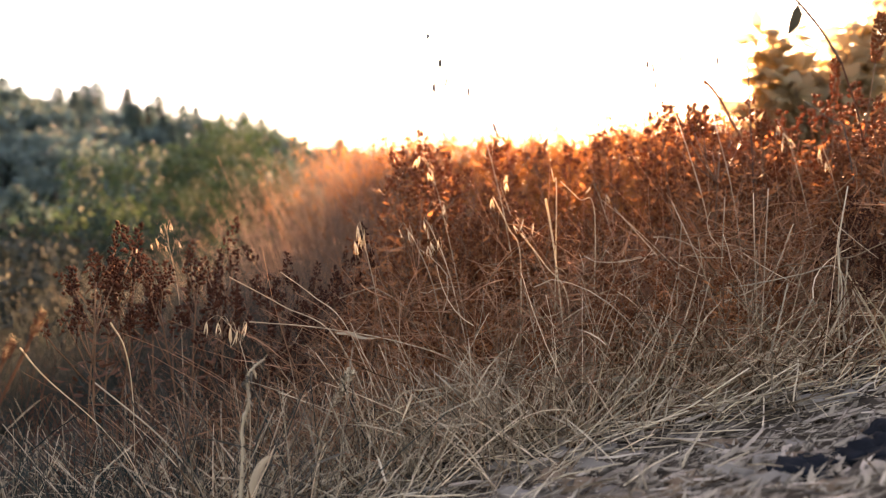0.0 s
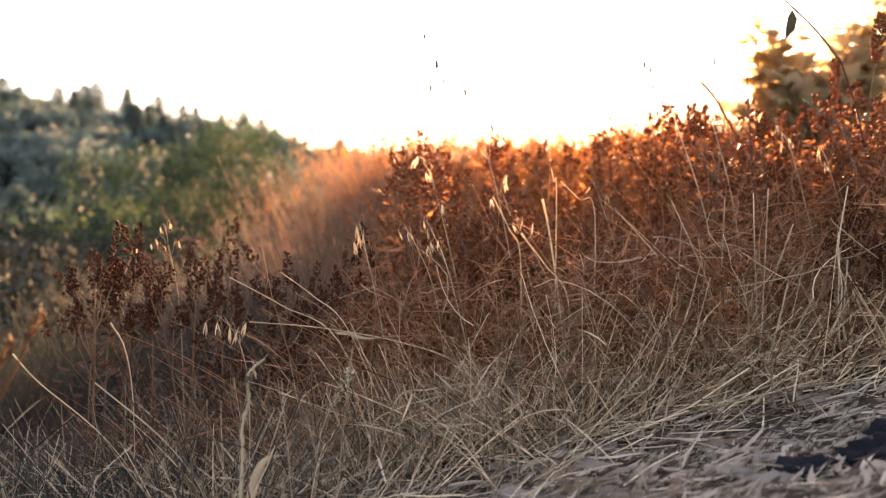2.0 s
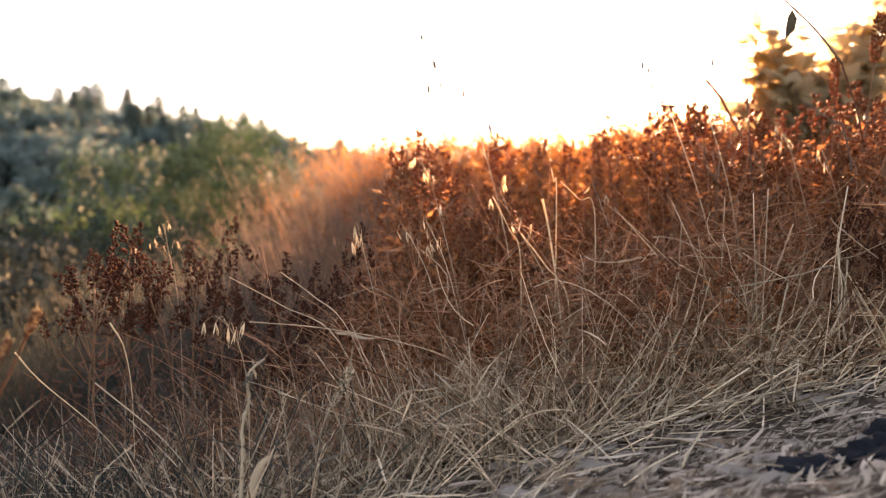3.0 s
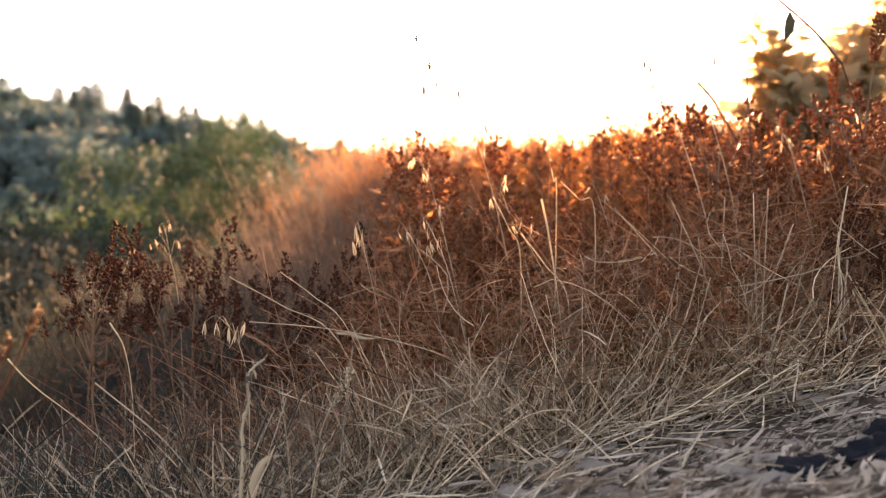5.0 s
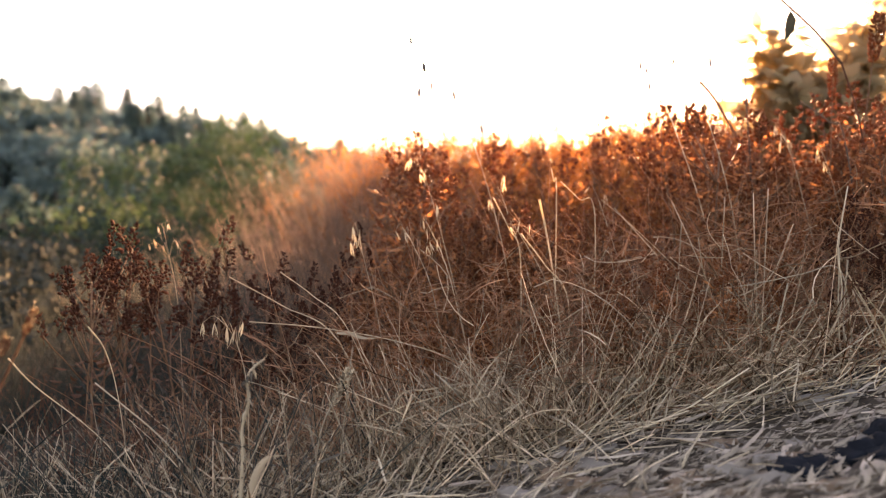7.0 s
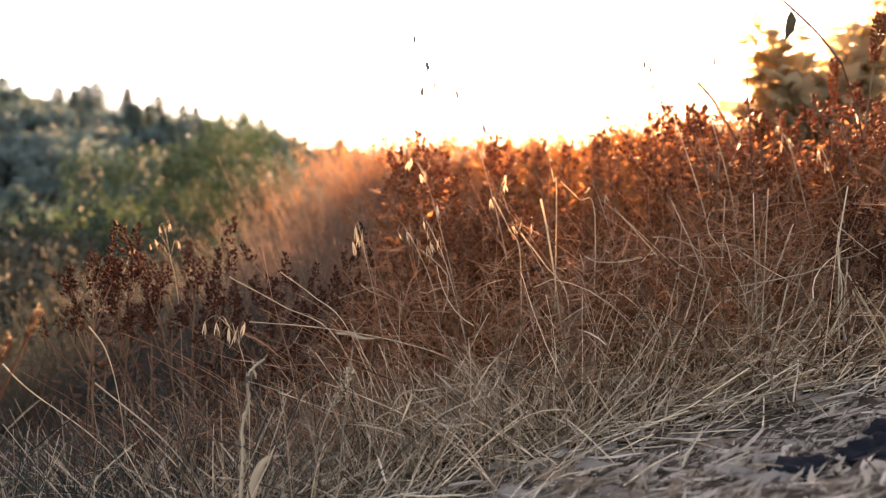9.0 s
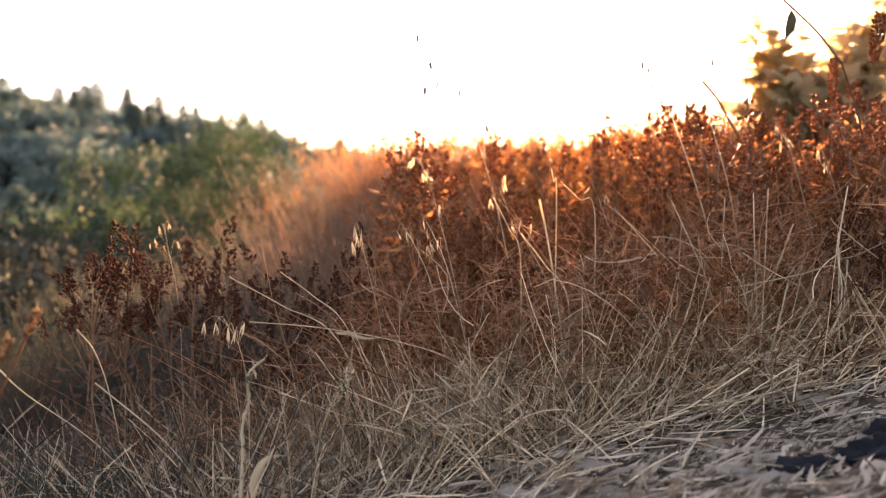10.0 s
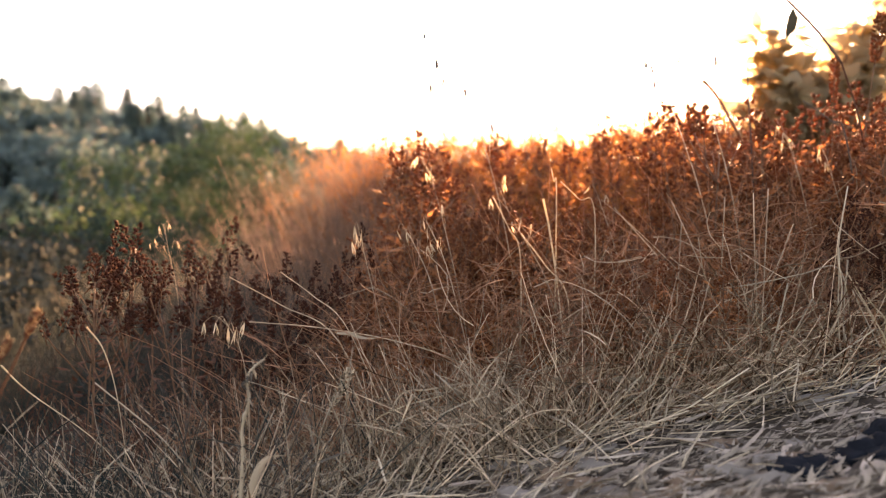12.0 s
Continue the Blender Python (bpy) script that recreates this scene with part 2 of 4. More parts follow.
# ---- the moving air: how far plants lean, in degrees, at these seconds ----
TIMES = (0.0, 0.5, 1.0, 1.5, 2.0, 2.5, 3.0, 5.0, 5.5, 6.0, 6.5, 7.0, 9.0, 9.5, 10.0, 10.5, 11.0, 11.5, 12.0)
SWAY = {
    "tall oat": (0, -.1, -1.1, -1.7, -.6, -.4, -1.0, -1.9, -1.9, -1.7, -3.4, -2.8, -2.2, -2.8, -1.7, -1.4, -2.0, -2.0, -.6),
    "crest oat": (0, -.2, -.8, -.5, -.6, -.6, -1.0, -.6, -1.6, -1.0, -1.4, -1.4, -.6, -1.0, -1.0, -.6, -1.0, -1.3, -.3),
    "near oat": (0, 0, 0, 0, -.2, -.2, -.7, -.5, -.7, -.7, -.9, -1.1, -.5, -.7, -.7, -.7, -.5, -.7, -.7),
    "mid oat": (0, 0, 0, -.75, -.45, -.45, -1.0, -1.2, -1.2, -1.6, -2.5, -1.9, -1.8, -1.9, -1.3, -.9, -1.0, -1.2, -.5),
    "loose straw": (0, -.6, -1.9, -1.3, -2.3, -3.4, -1.7, -4.0, -6.2, -7.2, -2.8, -3.8, -5.7, -2.8, -7.2, -4.0, -7.2, -7.2, -6.2),
    "slack straw": (0, 0, -.2, 0, 0, -.7, -.2, -.2, -3.2, -6.6, -6.0, -6.2, -6.0, -6.6, -9.4, -5.5, -9.4, -7.8, -6.6),
    "shoot": (0, 0, -1, -3.5, -6, -7, -6, -8.5, -8.5, -7.5, -7.5, -7.5, -7, -7, -6.5, -6, -6, -5.5, -5),
    "hooked stalk": (0, 0, 0, -.2, -1, 0, .4, -1.8, -1.6, -.2, -1, -1.2, -1.8, -1.2, -.6, -1.2, 0, -.2, -.2),
    "weed": (0, 0, 0, 0, 0, -.2, -.2, -.5, -1.0, -.7, -.7, -1.0, -.5, -.7, -.7, -.5, -.5, -.2, -.2),
    "blade": (0, 0, -.6, -.8, -.8, -.8, -.8, -1.1, -1.3, -1.9, -1.7, -1.7, -1.3, -1.3, -1.7, -1.1, -1.1, -1.1, -.6),
}
MOVERS = []  # (thing, pose at rest, name of its sway, share)


def sways(ob, kind, share=1.0):
    MOVERS.append((ob, ob.matrix_basis.copy(), kind, share))
    return ob


def empty(name, m):
    ob = new(name)
    ob.empty_display_size = 0.05
    ob.matrix_basis = m
    return ob


# ---- rust-brown seed-bearing weeds ----
def seed_head_mesh(rng, size, material=None, pod=1.0, extra=0):
    """A tuft of dry pods round a twig's end."""
    b = Build()
    n = rng.randint(15, 22) + extra
    b.tube([(0, 0, -0.02 * size), (0, 0, 0.03 * size)], 0.0008, 0.0006)
    for i in range(n):
        t = i / n
        w = rng.uniform(0, 6.28)
        out = Vector((math.cos(w), math.sin(w), rng.uniform(0.2, 1.3)))
        c = Vector((0, 0, (t * 0.045 - 0.012) * size)) + out.normalized() * (rng.uniform(0.002, 0.009) * size * (1.2 - t))
        b.seed(c, out, rng.uniform(0.006, 0.0105) * size * pod, rng.uniform(0.004, 0.0065) * size * pod)
    return b.mesh("seed_head", material or M_RUST)


def weed_model(rng, tall, branches, leafy, heads=None, leaf=None, low=0.45, reach=1.0):
    """One weed, standing at the origin: stem, side branches with seed heads, shrivelled leaves."""
    base = empty("dry_weed", Matrix())
    b = Build()
    line = bent((0, 0, -0.02), (rng.gauss(0, 0.06), rng.gauss(0, 0.06), 1), tall, 8, 0.0, 0.035, rng)
    b.tube(line, 0.0024, 0.0014, 4)
    part("stem", b, M_STEM, base)
    lv = Build()
    for i in range(leafy):
        t = rng.uniform(0.08, 0.95)
        p = line[int(t * 8)].lerp(line[min(8, int(t * 8) + 1)], t * 8 % 1)
        w = rng.uniform(0, 6.28)
        d = Vector((math.cos(w), math.sin(w), rng.uniform(-0.6, 0.6)))
        p = p + d * rng.uniform(0.0, 0.06) * (1.1 - t * 0.5)
        lv.leaf(p, d, (d.y, -d.x, rng.uniform(-0.8, 0.8)), rng.uniform(0.012, 0.03), rng.uniform(0.004, 0.010))
    tagged(part("dry_leaves", lv, leaf or M_RUST_LEAF, base, "shrivelled dry leaves"), kind="stuff")
    part("seed_head", (heads or HEADS)[rng.randrange(4)], None, base, at=Matrix.Translation(line[-1]) @ pose(0, 0, 0, rng.gauss(0, 15), rng.gauss(0, 15), rng.uniform(0, 360)))
    for i in range(branches):
        t = low + (0.97 - low) * (i + rng.random()) / branches
        p = line[int(t * 8)].lerp(line[min(8, int(t * 8) + 1)], t * 8 % 1)
        w = i * 2.4 + rng.uniform(-0.5, 0.5)
        d = Vector((math.cos(w), math.sin(w), rng.uniform(0.7, 1.5)))
        ln = tall * rng.uniform(0.12, 0.26) * (1.25 - 0.7 * t) * reach
        twig = bent((0, 0, 0), d, ln, 4, -0.10, 0.06, rng)
        bb = Build()
        bb.tube(twig, 0.0015, 0.0010, 3)
        br = part("branch", bb, M_STEM, base, at=Matrix.Translation(p))
        part("seed_head", (heads or HEADS)[rng.randrange(4)], None, br, at=Matrix.Translation(twig[-1]) @ pose(0, 0, 0, rng.gauss(0, 20), rng.gauss(0, 20), rng.uniform(0, 360)))
    return base


_r = random.Random(4)
HEADS = [seed_head_mesh(_r, 1.2 + 0.12 * i) for i in range(4)]
WEEDS = [weed_model(_r, 0.40, k, 170) for k in (9, 10, 11, 9, 12)]


def far_weed_model(rng, tall, leaf=None, head=None):
    """A weed of the upper bank: stem and twigs, leaves, and its seed heads at the top."""
    base = empty("bank_weed", Matrix())
    b, lv, hd = Build(), Build(), Build()
    line = bent((0, 0, -0.02), (rng.gauss(0, 0.06), rng.gauss(0, 0.06), 1), tall, 6, 0.0, 0.04, rng)
    b.tube(line, 0.003, 0.0018, 3)
    tips = [line[-1]]
    for i in range(9):
        p = line[rng.randint(2, 5)]
        w = i * 2.4 + rng.uniform(-0.5, 0.5)
        tw = bent(p, (math.cos(w), math.sin(w), rng.uniform(0.7, 1.5)), tall * rng.uniform(0.15, 0.3), 3, -0.1, 0.06, rng)
        b.tube(tw, 0.0018, 0.0012, 3)
        tips.append(tw[-1])
    for p in tips:
        for _ in range(9):
            d = Vector((rng.gauss(0, 1), rng.gauss(0, 1), rng.uniform(0, 1.5))).normalized()
            hd.seed(p + d * 0.006 + Vector((0, 0, rng.uniform(-0.035, 0.02))), d, rng.uniform(0.008, 0.014), rng.uniform(0.005, 0.009), 3)
    for _ in range(110):
        t = rng.uniform(0.05, 0.95)
        w = rng.uniform(0, 6.28)
        d = Vector((math.cos(w), math.sin(w), rng.uniform(-0.6, 0.6)))
        lv.leaf(line[int(t * 6)] + Vector((0, 0, rng.uniform(0, 0.06))) + d * rng.uniform(0.0, 0.08), d, (d.y, -d.x, rng.uniform(-0.8, 0.8)), rng.uniform(0.014, 0.034), rng.uniform(0.005, 0.012))
    tagged(part("stem", b, M_STEM, base), kind="stuff")
    tagged(part("dry_leaves", lv, leaf or M_RUST_LEAF, base, "shrivelled dry leaves"), kind="stuff")
    tagged(part("seed_tuft", hd, head or M_RUST, base, "dark rust seed heads"), kind="stuff")
    return base


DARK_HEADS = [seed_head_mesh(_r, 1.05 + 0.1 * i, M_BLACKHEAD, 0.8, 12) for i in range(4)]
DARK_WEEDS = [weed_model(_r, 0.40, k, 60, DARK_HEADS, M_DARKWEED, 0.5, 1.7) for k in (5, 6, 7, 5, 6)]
FAR_WEEDS = [far_weed_model(_r, 0.40) for _ in range(5)]
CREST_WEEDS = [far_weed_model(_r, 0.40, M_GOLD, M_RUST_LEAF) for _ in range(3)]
WEED_LABEL = "rust-brown dry weed with clustered seed heads on bank"


def weed_at(x, y, tall, lean=(0.0, 0.0), turn=0.0, model=0, first=[0] * 18):
    m = pose(x, y, height(x, y), lean[1], lean[0], turn)
    s = tall / (0.45 if 9 < model < 15 else 0.42)
    src = (WEEDS + FAR_WEEDS + DARK_WEEDS + CREST_WEEDS)[model]
    if first[model]:
        ob = copy_thing(src, m)
    else:
        ob, first[model] = src, 1
        ob.matrix_basis = m
    ob.matrix_basis = m @ Matrix.Scale(s, 4)
    tagged(ob, WEED_LABEL if model < 10 else "dry weed on the crest tinted amber for sun glow" if model > 14 else "dry weed in a darkened brown with blackish seed heads", "weed", "dry weeds on the bank")
    return ob


def crest(u):
    """How steeply one looks up from the eye to the crest, along x = u * y."""
    return 0.154 + 0.016 * smooth(0.15, 0.27, u) + 0.03 * smooth(0.27, 0.36, u)


# tops of the weeds that stand out: x, y, z of the tip
TOPS = [(-0.555, 1.20, 0.299), (-0.554, 1.20, 0.270), (-0.482, 1.30, 0.319), (-0.435, 1.25, 0.291), (-0.369, 1.15, 0.261), (-0.349, 1.20, 0.249), (-0.333, 1.25, 0.247),
        (-0.292, 1.20, 0.257), (-0.245, 1.15, 0.249), (-0.206, 1.20, 0.264), (-0.180, 1.30, 0.309), (-0.505, 1.20, 0.281), (-0.512, 1.30, 0.296), (-0.097, 1.50, 0.474), (-0.058, 1.55, 0.471),
        (0.007, 1.60, 0.492), (0.046, 1.50, 0.490), (0.093, 1.55, 0.476), (0.176, 1.90, 0.565), (0.270, 2.00, 0.573), (0.380, 1.90, 0.573), (0.425, 1.70, 0.560), (0.409, 1.50, 0.477),
        (0.490, 1.45, 0.563), (0.536, 1.50, 0.543), (0.565, 1.45, 0.548), (0.582, 1.40, 0.543), (0.627, 1.40, 0.519), (0.648, 1.35, 0.469),
        (0.721, 1.30, 0.555), (0.777, 1.35, 0.591), (0.486, 1.60, 0.526), (-0.015, 1.40, 0.421), (0.281, 1.70, 0.513), (0.740, 1.45, 0.490), (-0.590, 1.20, 0.300), (-0.572, 1.23, 0.288)]


def weeds():
    rng = random.Random(8)
    for k, (x, y, z) in enumerate(TOPS):
        bx, by = x + rng.uniform(-0.03, 0.06), y + rng.uniform(-0.02, 0.05)
        tall = z - height(bx, by)
        lean = math.degrees(math.atan2(x - bx, tall))
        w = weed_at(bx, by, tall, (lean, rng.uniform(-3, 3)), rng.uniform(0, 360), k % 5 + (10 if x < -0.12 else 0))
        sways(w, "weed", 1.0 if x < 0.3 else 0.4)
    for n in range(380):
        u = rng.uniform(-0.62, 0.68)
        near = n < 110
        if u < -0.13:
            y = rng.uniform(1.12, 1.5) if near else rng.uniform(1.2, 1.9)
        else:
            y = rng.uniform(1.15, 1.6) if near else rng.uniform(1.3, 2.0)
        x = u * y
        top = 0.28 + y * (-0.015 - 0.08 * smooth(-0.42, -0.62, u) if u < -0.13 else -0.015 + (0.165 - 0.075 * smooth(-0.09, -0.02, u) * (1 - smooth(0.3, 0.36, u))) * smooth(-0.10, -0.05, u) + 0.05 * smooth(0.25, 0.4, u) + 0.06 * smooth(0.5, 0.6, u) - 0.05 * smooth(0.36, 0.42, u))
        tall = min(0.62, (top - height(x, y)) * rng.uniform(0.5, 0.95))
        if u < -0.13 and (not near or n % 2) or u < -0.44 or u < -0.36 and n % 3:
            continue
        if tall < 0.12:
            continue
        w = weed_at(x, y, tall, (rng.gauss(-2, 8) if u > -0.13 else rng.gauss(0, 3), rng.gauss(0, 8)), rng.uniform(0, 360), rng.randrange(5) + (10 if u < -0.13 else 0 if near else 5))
        if near and n % 3 == 0:
            sways(w, "weed", rng.uniform(0.4, 1.0))
    # low rusty weeds in the foot of the grass
    for i in range(34):
        u, y = -0.10 + 0.56 * (i * 0.618 % 1), rng.uniform(1.03, 1.2)
        x = u * y
        weed_at(x, y, rng.uniform(0.12, 0.22), (rng.gauss(0, 10), rng.gauss(0, 10)), rng.uniform(0, 360), i % 5)
    # the bank goes on behind and beside; weeds added here shade those in front
    for i in range(46):
        u, y = 0.32 + 0.40 * (i * 0.618 % 1), rng.uniform(1.6, 2.4)
        x = u * y
        tall = 0.28 + y * (0.15 + 0.06 * smooth(0.53, 0.6, u)) - height(x, y)
        weed_at(x, y, tall * rng.uniform(0.8, 1.0), (rng.gauss(0, 6), rng.gauss(0, 6)), rng.uniform(0, 360), 5 + i % 5)
    # dark copies put the right edge's shade into the weeds' colour
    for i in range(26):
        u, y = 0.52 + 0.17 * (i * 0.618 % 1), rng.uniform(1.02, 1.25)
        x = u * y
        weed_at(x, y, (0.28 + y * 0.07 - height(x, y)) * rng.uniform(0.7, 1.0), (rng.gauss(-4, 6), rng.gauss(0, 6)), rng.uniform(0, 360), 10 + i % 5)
    # loose weeds along the crest, sun behind them, its glow put into amber leaves
    for i in range(46):
        u = -0.06 + 0.40 * (i * 0.618 % 1)
        y = rng.uniform(2.5, 3.6) if i < 34 else rng.uniform(1.8, 2.2)
        x = u * y
        tall = 0.28 + y * crest(u) - height(x, y)
        weed_at(x, y, tall * rng.uniform(0.8, 1.08), (rng.gauss(0, 5), rng.gauss(0, 5)), rng.uniform(0, 360), 15 + i % 3)


weeds()


# ---- dry grass ----
def stuff(name, b, material, label, category="dry grass", m=None):
    ob = new(name, b.mesh(name, material))
    if m is not None:
        ob.matrix_basis = m
    return tagged(ob, label, category, kind="stuff")


def tussock(rng, x, y, n, spread, lo, hi, lean, material, thick=0.0013, seeds=0.0, husks=0, mess=0.0):
    """A tuft of stalks round a foot; the foot is its origin."""
    z = height(x, y)
    b = Build()
    for _ in range(n):
        dx, dy = rng.gauss(0, spread), rng.gauss(0, spread * 0.6)
        foot = (dx, dy, height(x + dx, y + dy) - z - 0.01)
        d = Vector((rng.gauss(lean, 0.45 + 0.3 * mess), rng.gauss(-0.08, 0.25 + 0.15 * mess), 1))
        ln = lo + (hi - lo) * rng.random() ** 1.7
        pts = bent(foot, d, ln, 5, rng.choice((0, 0, 0.01, 0.02, 0.05)) + 0.05 * mess * rng.random() ** 2, rng.choice((0.01, 0.02, 0.05)) + 0.06 * mess * rng.random(), rng)
        r = thick * rng.uniform(0.6, 1.25)
        b.tube(pts, r, r * 0.45)
        if rng.random() < 0.2:
            k = rng.randint(1, 4)
            dd = Vector((rng.gauss(0, 1), rng.gauss(0, 0.6), rng.uniform(-0.2, 1)))
            b.blade(bent(pts[k], dd, rng.uniform(0.04, 0.12), 4, 0.1, 0.08, rng), rng.uniform(0.0015, 0.003), (rng.gauss(0, 1), rng.gauss(0, 1), 0.3))
        for _ in range(husks):
            c = pts[-1 - rng.randrange(3)] + Vector((rng.gauss(0, 0.008), rng.gauss(0, 0.008), rng.uniform(-0.03, 0.01)))
            b.leaf(c, (rng.gauss(0, 0.5), rng.gauss(0, 0.5), rng.choice((-1, 1))), (rng.gauss(0, 1), rng.gauss(0, 0.4), 0), rng.uniform(0.010, 0.018), rng.uniform(0.004, 0.007))
        if rng.random() < seeds:
            for j in range(7):
                c = pts[-1] + Vector((rng.gauss(0, 0.006), rng.gauss(0, 0.006), -0.008 * j))
                b.seed(c, (rng.gauss(0, 0.5), rng.gauss(0, 0.5), 1), 0.008, 0.0022, 3)
    return b


def tangle(rng, x, y, n, spread, high):
    """Short crooked stalks: half rise from the ground, half are caught on them."""
    z = height(x, y)
    b = Build()
    for k in range(n):
        dx, dy = rng.gauss(0, spread), rng.gauss(0, spread * 0.6)
        lift = 0.0 if k % 2 else high * rng.random() ** 1.3
        p = Vector((dx, dy, height(x + dx, y + dy) - z - 0.005 + lift))
        a = rng.uniform(0, 6.28)
        d = Vector((math.cos(a), 0.6 * math.sin(a), rng.uniform(0.4, 1.8) if k % 2 else rng.gauss(0.1, 0.5))).normalized()
        curl = Vector((rng.gauss(0, 0.14), rng.gauss(0, 0.14), rng.gauss(-0.05, 0.1)))
        ln = rng.uniform(0.04, 0.16)
        pts = [p.copy()]
        for j in range(6):
            d = (d + curl + (Vector((rng.gauss(0, 0.5), rng.gauss(0, 0.3), rng.gauss(0, 0.4))) if rng.random() < 0.12 else Vector())).normalized()
            p = p + d * ln / 6
            pts.append(p.copy())
        r = rng.uniform(0.0005, 0.0010)
        b.tube(pts, r, r * 0.6)
    return b


def grass():
    rng = random.Random(21)
    # standing and leaning straw at the foot of the bank
    for i in range(52):
        u = -0.36 + 0.98 * (i + rng.random()) / 52
        y = (0.93 + 0.05 * max(0, u)) * rng.uniform(1.0, 1.3)
        x = u * y
        b = tussock(rng, x, y, 12 if u > 0.42 else 26, 0.045, 0.05, 0.25 if u > -0.1 else 0.2, rng.choice((-0.6, -0.3, 0.1, 0.4)), M_STRAW, 0.0008, mess=1.0)
        stuff("straw_tuft", b, M_FINE if u > 0.4 and i % 2 else M_STRAW, "tangled tuft of pale dry straw stalks", "grass tuft", Matrix.Translation((x, y, height(x, y))))

    # bright single stalks in front of the tufts
    for i in range(24):
        u = 0.0 + 0.52 * (i + rng.random()) / 24
        y = (0.93 + 0.05 * u) * rng.uniform(0.99, 1.05)
        x = u * y
        b = tussock(rng, x, y, 11, 0.04, 0.06, 0.24, rng.choice((-0.5, 0.3, 0.6)), M_STRAW, 0.0010, mess=0.5)
        stuff("straw_tuft", b, M_STRAW, "loose tuft of bright dry straw stalks", "grass tuft", Matrix.Translation((x, y, height(x, y))))
    # crooked short stalks caught in one another
    for i in range(90):
        u = -0.16 + 0.80 * (i + rng.random()) / 90
        y = (0.95 + 0.05 * max(0, u)) * rng.uniform(1.0, 1.22)
        x = u * y
        if u > 0.5 and i % 2:
            continue
        b = tangle(rng, x, y, 44, 0.06, 0.10 if i % 2 else 0.24)
        stuff("straw_tangle", b, (M_FINE, M_STRAW, M_FINE, M_STRAW_GREY, M_FINE, M_STRAW, M_STRAW, M_STRAW_GREY)[i % 8], "crooked dry stalks tangled at the foot of the bank", "grass tuft", Matrix.Translation((x, y, height(x, y))))
    # short stubble in front of the tufts
    for i in range(34):
        u = rng.uniform(-0.3, 0.2) if i < 22 else rng.uniform(-0.17, 0.2)
        y = rng.uniform(0.80, 0.97)
        x = u * y
        b = tussock(rng, x, y, 15, 0.04, 0.04, 0.18, rng.choice((-0.5, 0.0, 0.5)), M_STRAW_GREY, 0.0011, mess=0.7)
        stuff("stubble_tuft", b, M_STRAW_GREY if i % 2 else M_STRAW, "short bleached stubble at the edge of the strip", "grass tuft", Matrix.Translation((x, y, height(x, y))))
    # fine brittle web between the weeds
    for i in range(44):
        u = -0.4 + 1.06 * (i + rng.random()) / 44
        y = (1.0 + 0.1 * max(0, u)) * rng.uniform(1.05, 1.4)
        x = u * y
        b = tussock(rng, x, y, 60, 0.09, 0.10, 0.40 if u > -0.1 else 0.24, rng.gauss(-0.1, 0.5), M_FINE, 0.0007, mess=1.0)
        stuff("fine_grass_tuft", b, M_FINE, "thin wiry brown dry grass among the weeds", "grass tuft", Matrix.Translation((x, y, height(x, y))))
    # feathery grass further back; left of -0.24 a darker copy holds the shade
    for i in range(110):
        u = rng.uniform(-0.40, 0.02) if i < 85 else rng.uniform(-0.21, -0.04)
        y = rng.uniform(1.9, 4.5) if i < 85 else rng.uniform(2.4, 4.0)
        x = u * y
        tall = 0.28 + y * (0.015 + 0.165 * smooth(-0.225, -0.16, u)) - height(x, y)
        if tall < 0.15:
            continue
        b = tussock(rng, x, y, 46, 0.15 if i < 85 else 0.09, 0.5 * tall, 0.95 * tall, rng.gauss(0, 0.12), M_FINE, 0.0011, 0.9)
        stuff("feathery_grass", b, M_FEATHER if u > -0.24 else M_DULL, "feathery pinkish-brown dry grass on the slope" if u > -0.24 else "feathery brown grass on the slope, darkened as in shade", "grass tuft", Matrix.Translation((x, y, height(x, y))))
    # warm wiry grass on the shoulder above the hollow, its left part coloured as shaded
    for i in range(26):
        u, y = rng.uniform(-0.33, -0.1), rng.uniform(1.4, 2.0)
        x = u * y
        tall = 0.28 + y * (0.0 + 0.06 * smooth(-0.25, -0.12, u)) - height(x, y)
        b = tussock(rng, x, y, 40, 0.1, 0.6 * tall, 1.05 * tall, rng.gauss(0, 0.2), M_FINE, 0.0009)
        stuff("shoulder_grass", b, M_DULL if u < -0.2 else M_FEATHER if i % 2 else M_FINE, "wiry grass above the hollow, darkened as in shade" if u < -0.2 else "warm brown wiry grass above the hollow", "grass tuft", Matrix.Translation((x, y, height(x, y))))
    # grass on the far part of the added ridge, which shades the hollow
    for i in range(60):
        u = rng.uniform(-0.24, 0.5)
        y = rng.uniform(4.0, 9.5)
        x = u * y
        b = tussock(rng, x, y, 60, 0.25, 0.2, 0.42, rng.gauss(0, 0.12), M_FINE, 0.0022, 0.6)
        stuff("ridge_grass", b, M_FEATHER, "brown dry grass along the added far ridge", "grass tuft", Matrix.Translation((x, y, height(x, y))))
    # grass on the crest, sun behind it, its glow put into the amber colour
    for i in range(130):
        u = -0.07 + 0.82 * (i * 0.618 % 1)
        y = rng.uniform(2.4, 4.6)
        x = u * y
        tall = 0.28 + y * (crest(u) - 0.03 * smooth(0.36, 0.44, u)) - height(x, y)
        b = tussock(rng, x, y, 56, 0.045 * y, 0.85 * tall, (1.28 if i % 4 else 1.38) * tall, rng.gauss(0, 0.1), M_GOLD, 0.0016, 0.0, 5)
        stuff("amber_grass", b, M_GOLD if u < 0.42 else M_FEATHER, "dry grass on the crest tinted amber for sun glow" if u < 0.42 else "brown dry grass behind the weeds", "grass tuft", Matrix.Translation((x, y, height(x, y))))
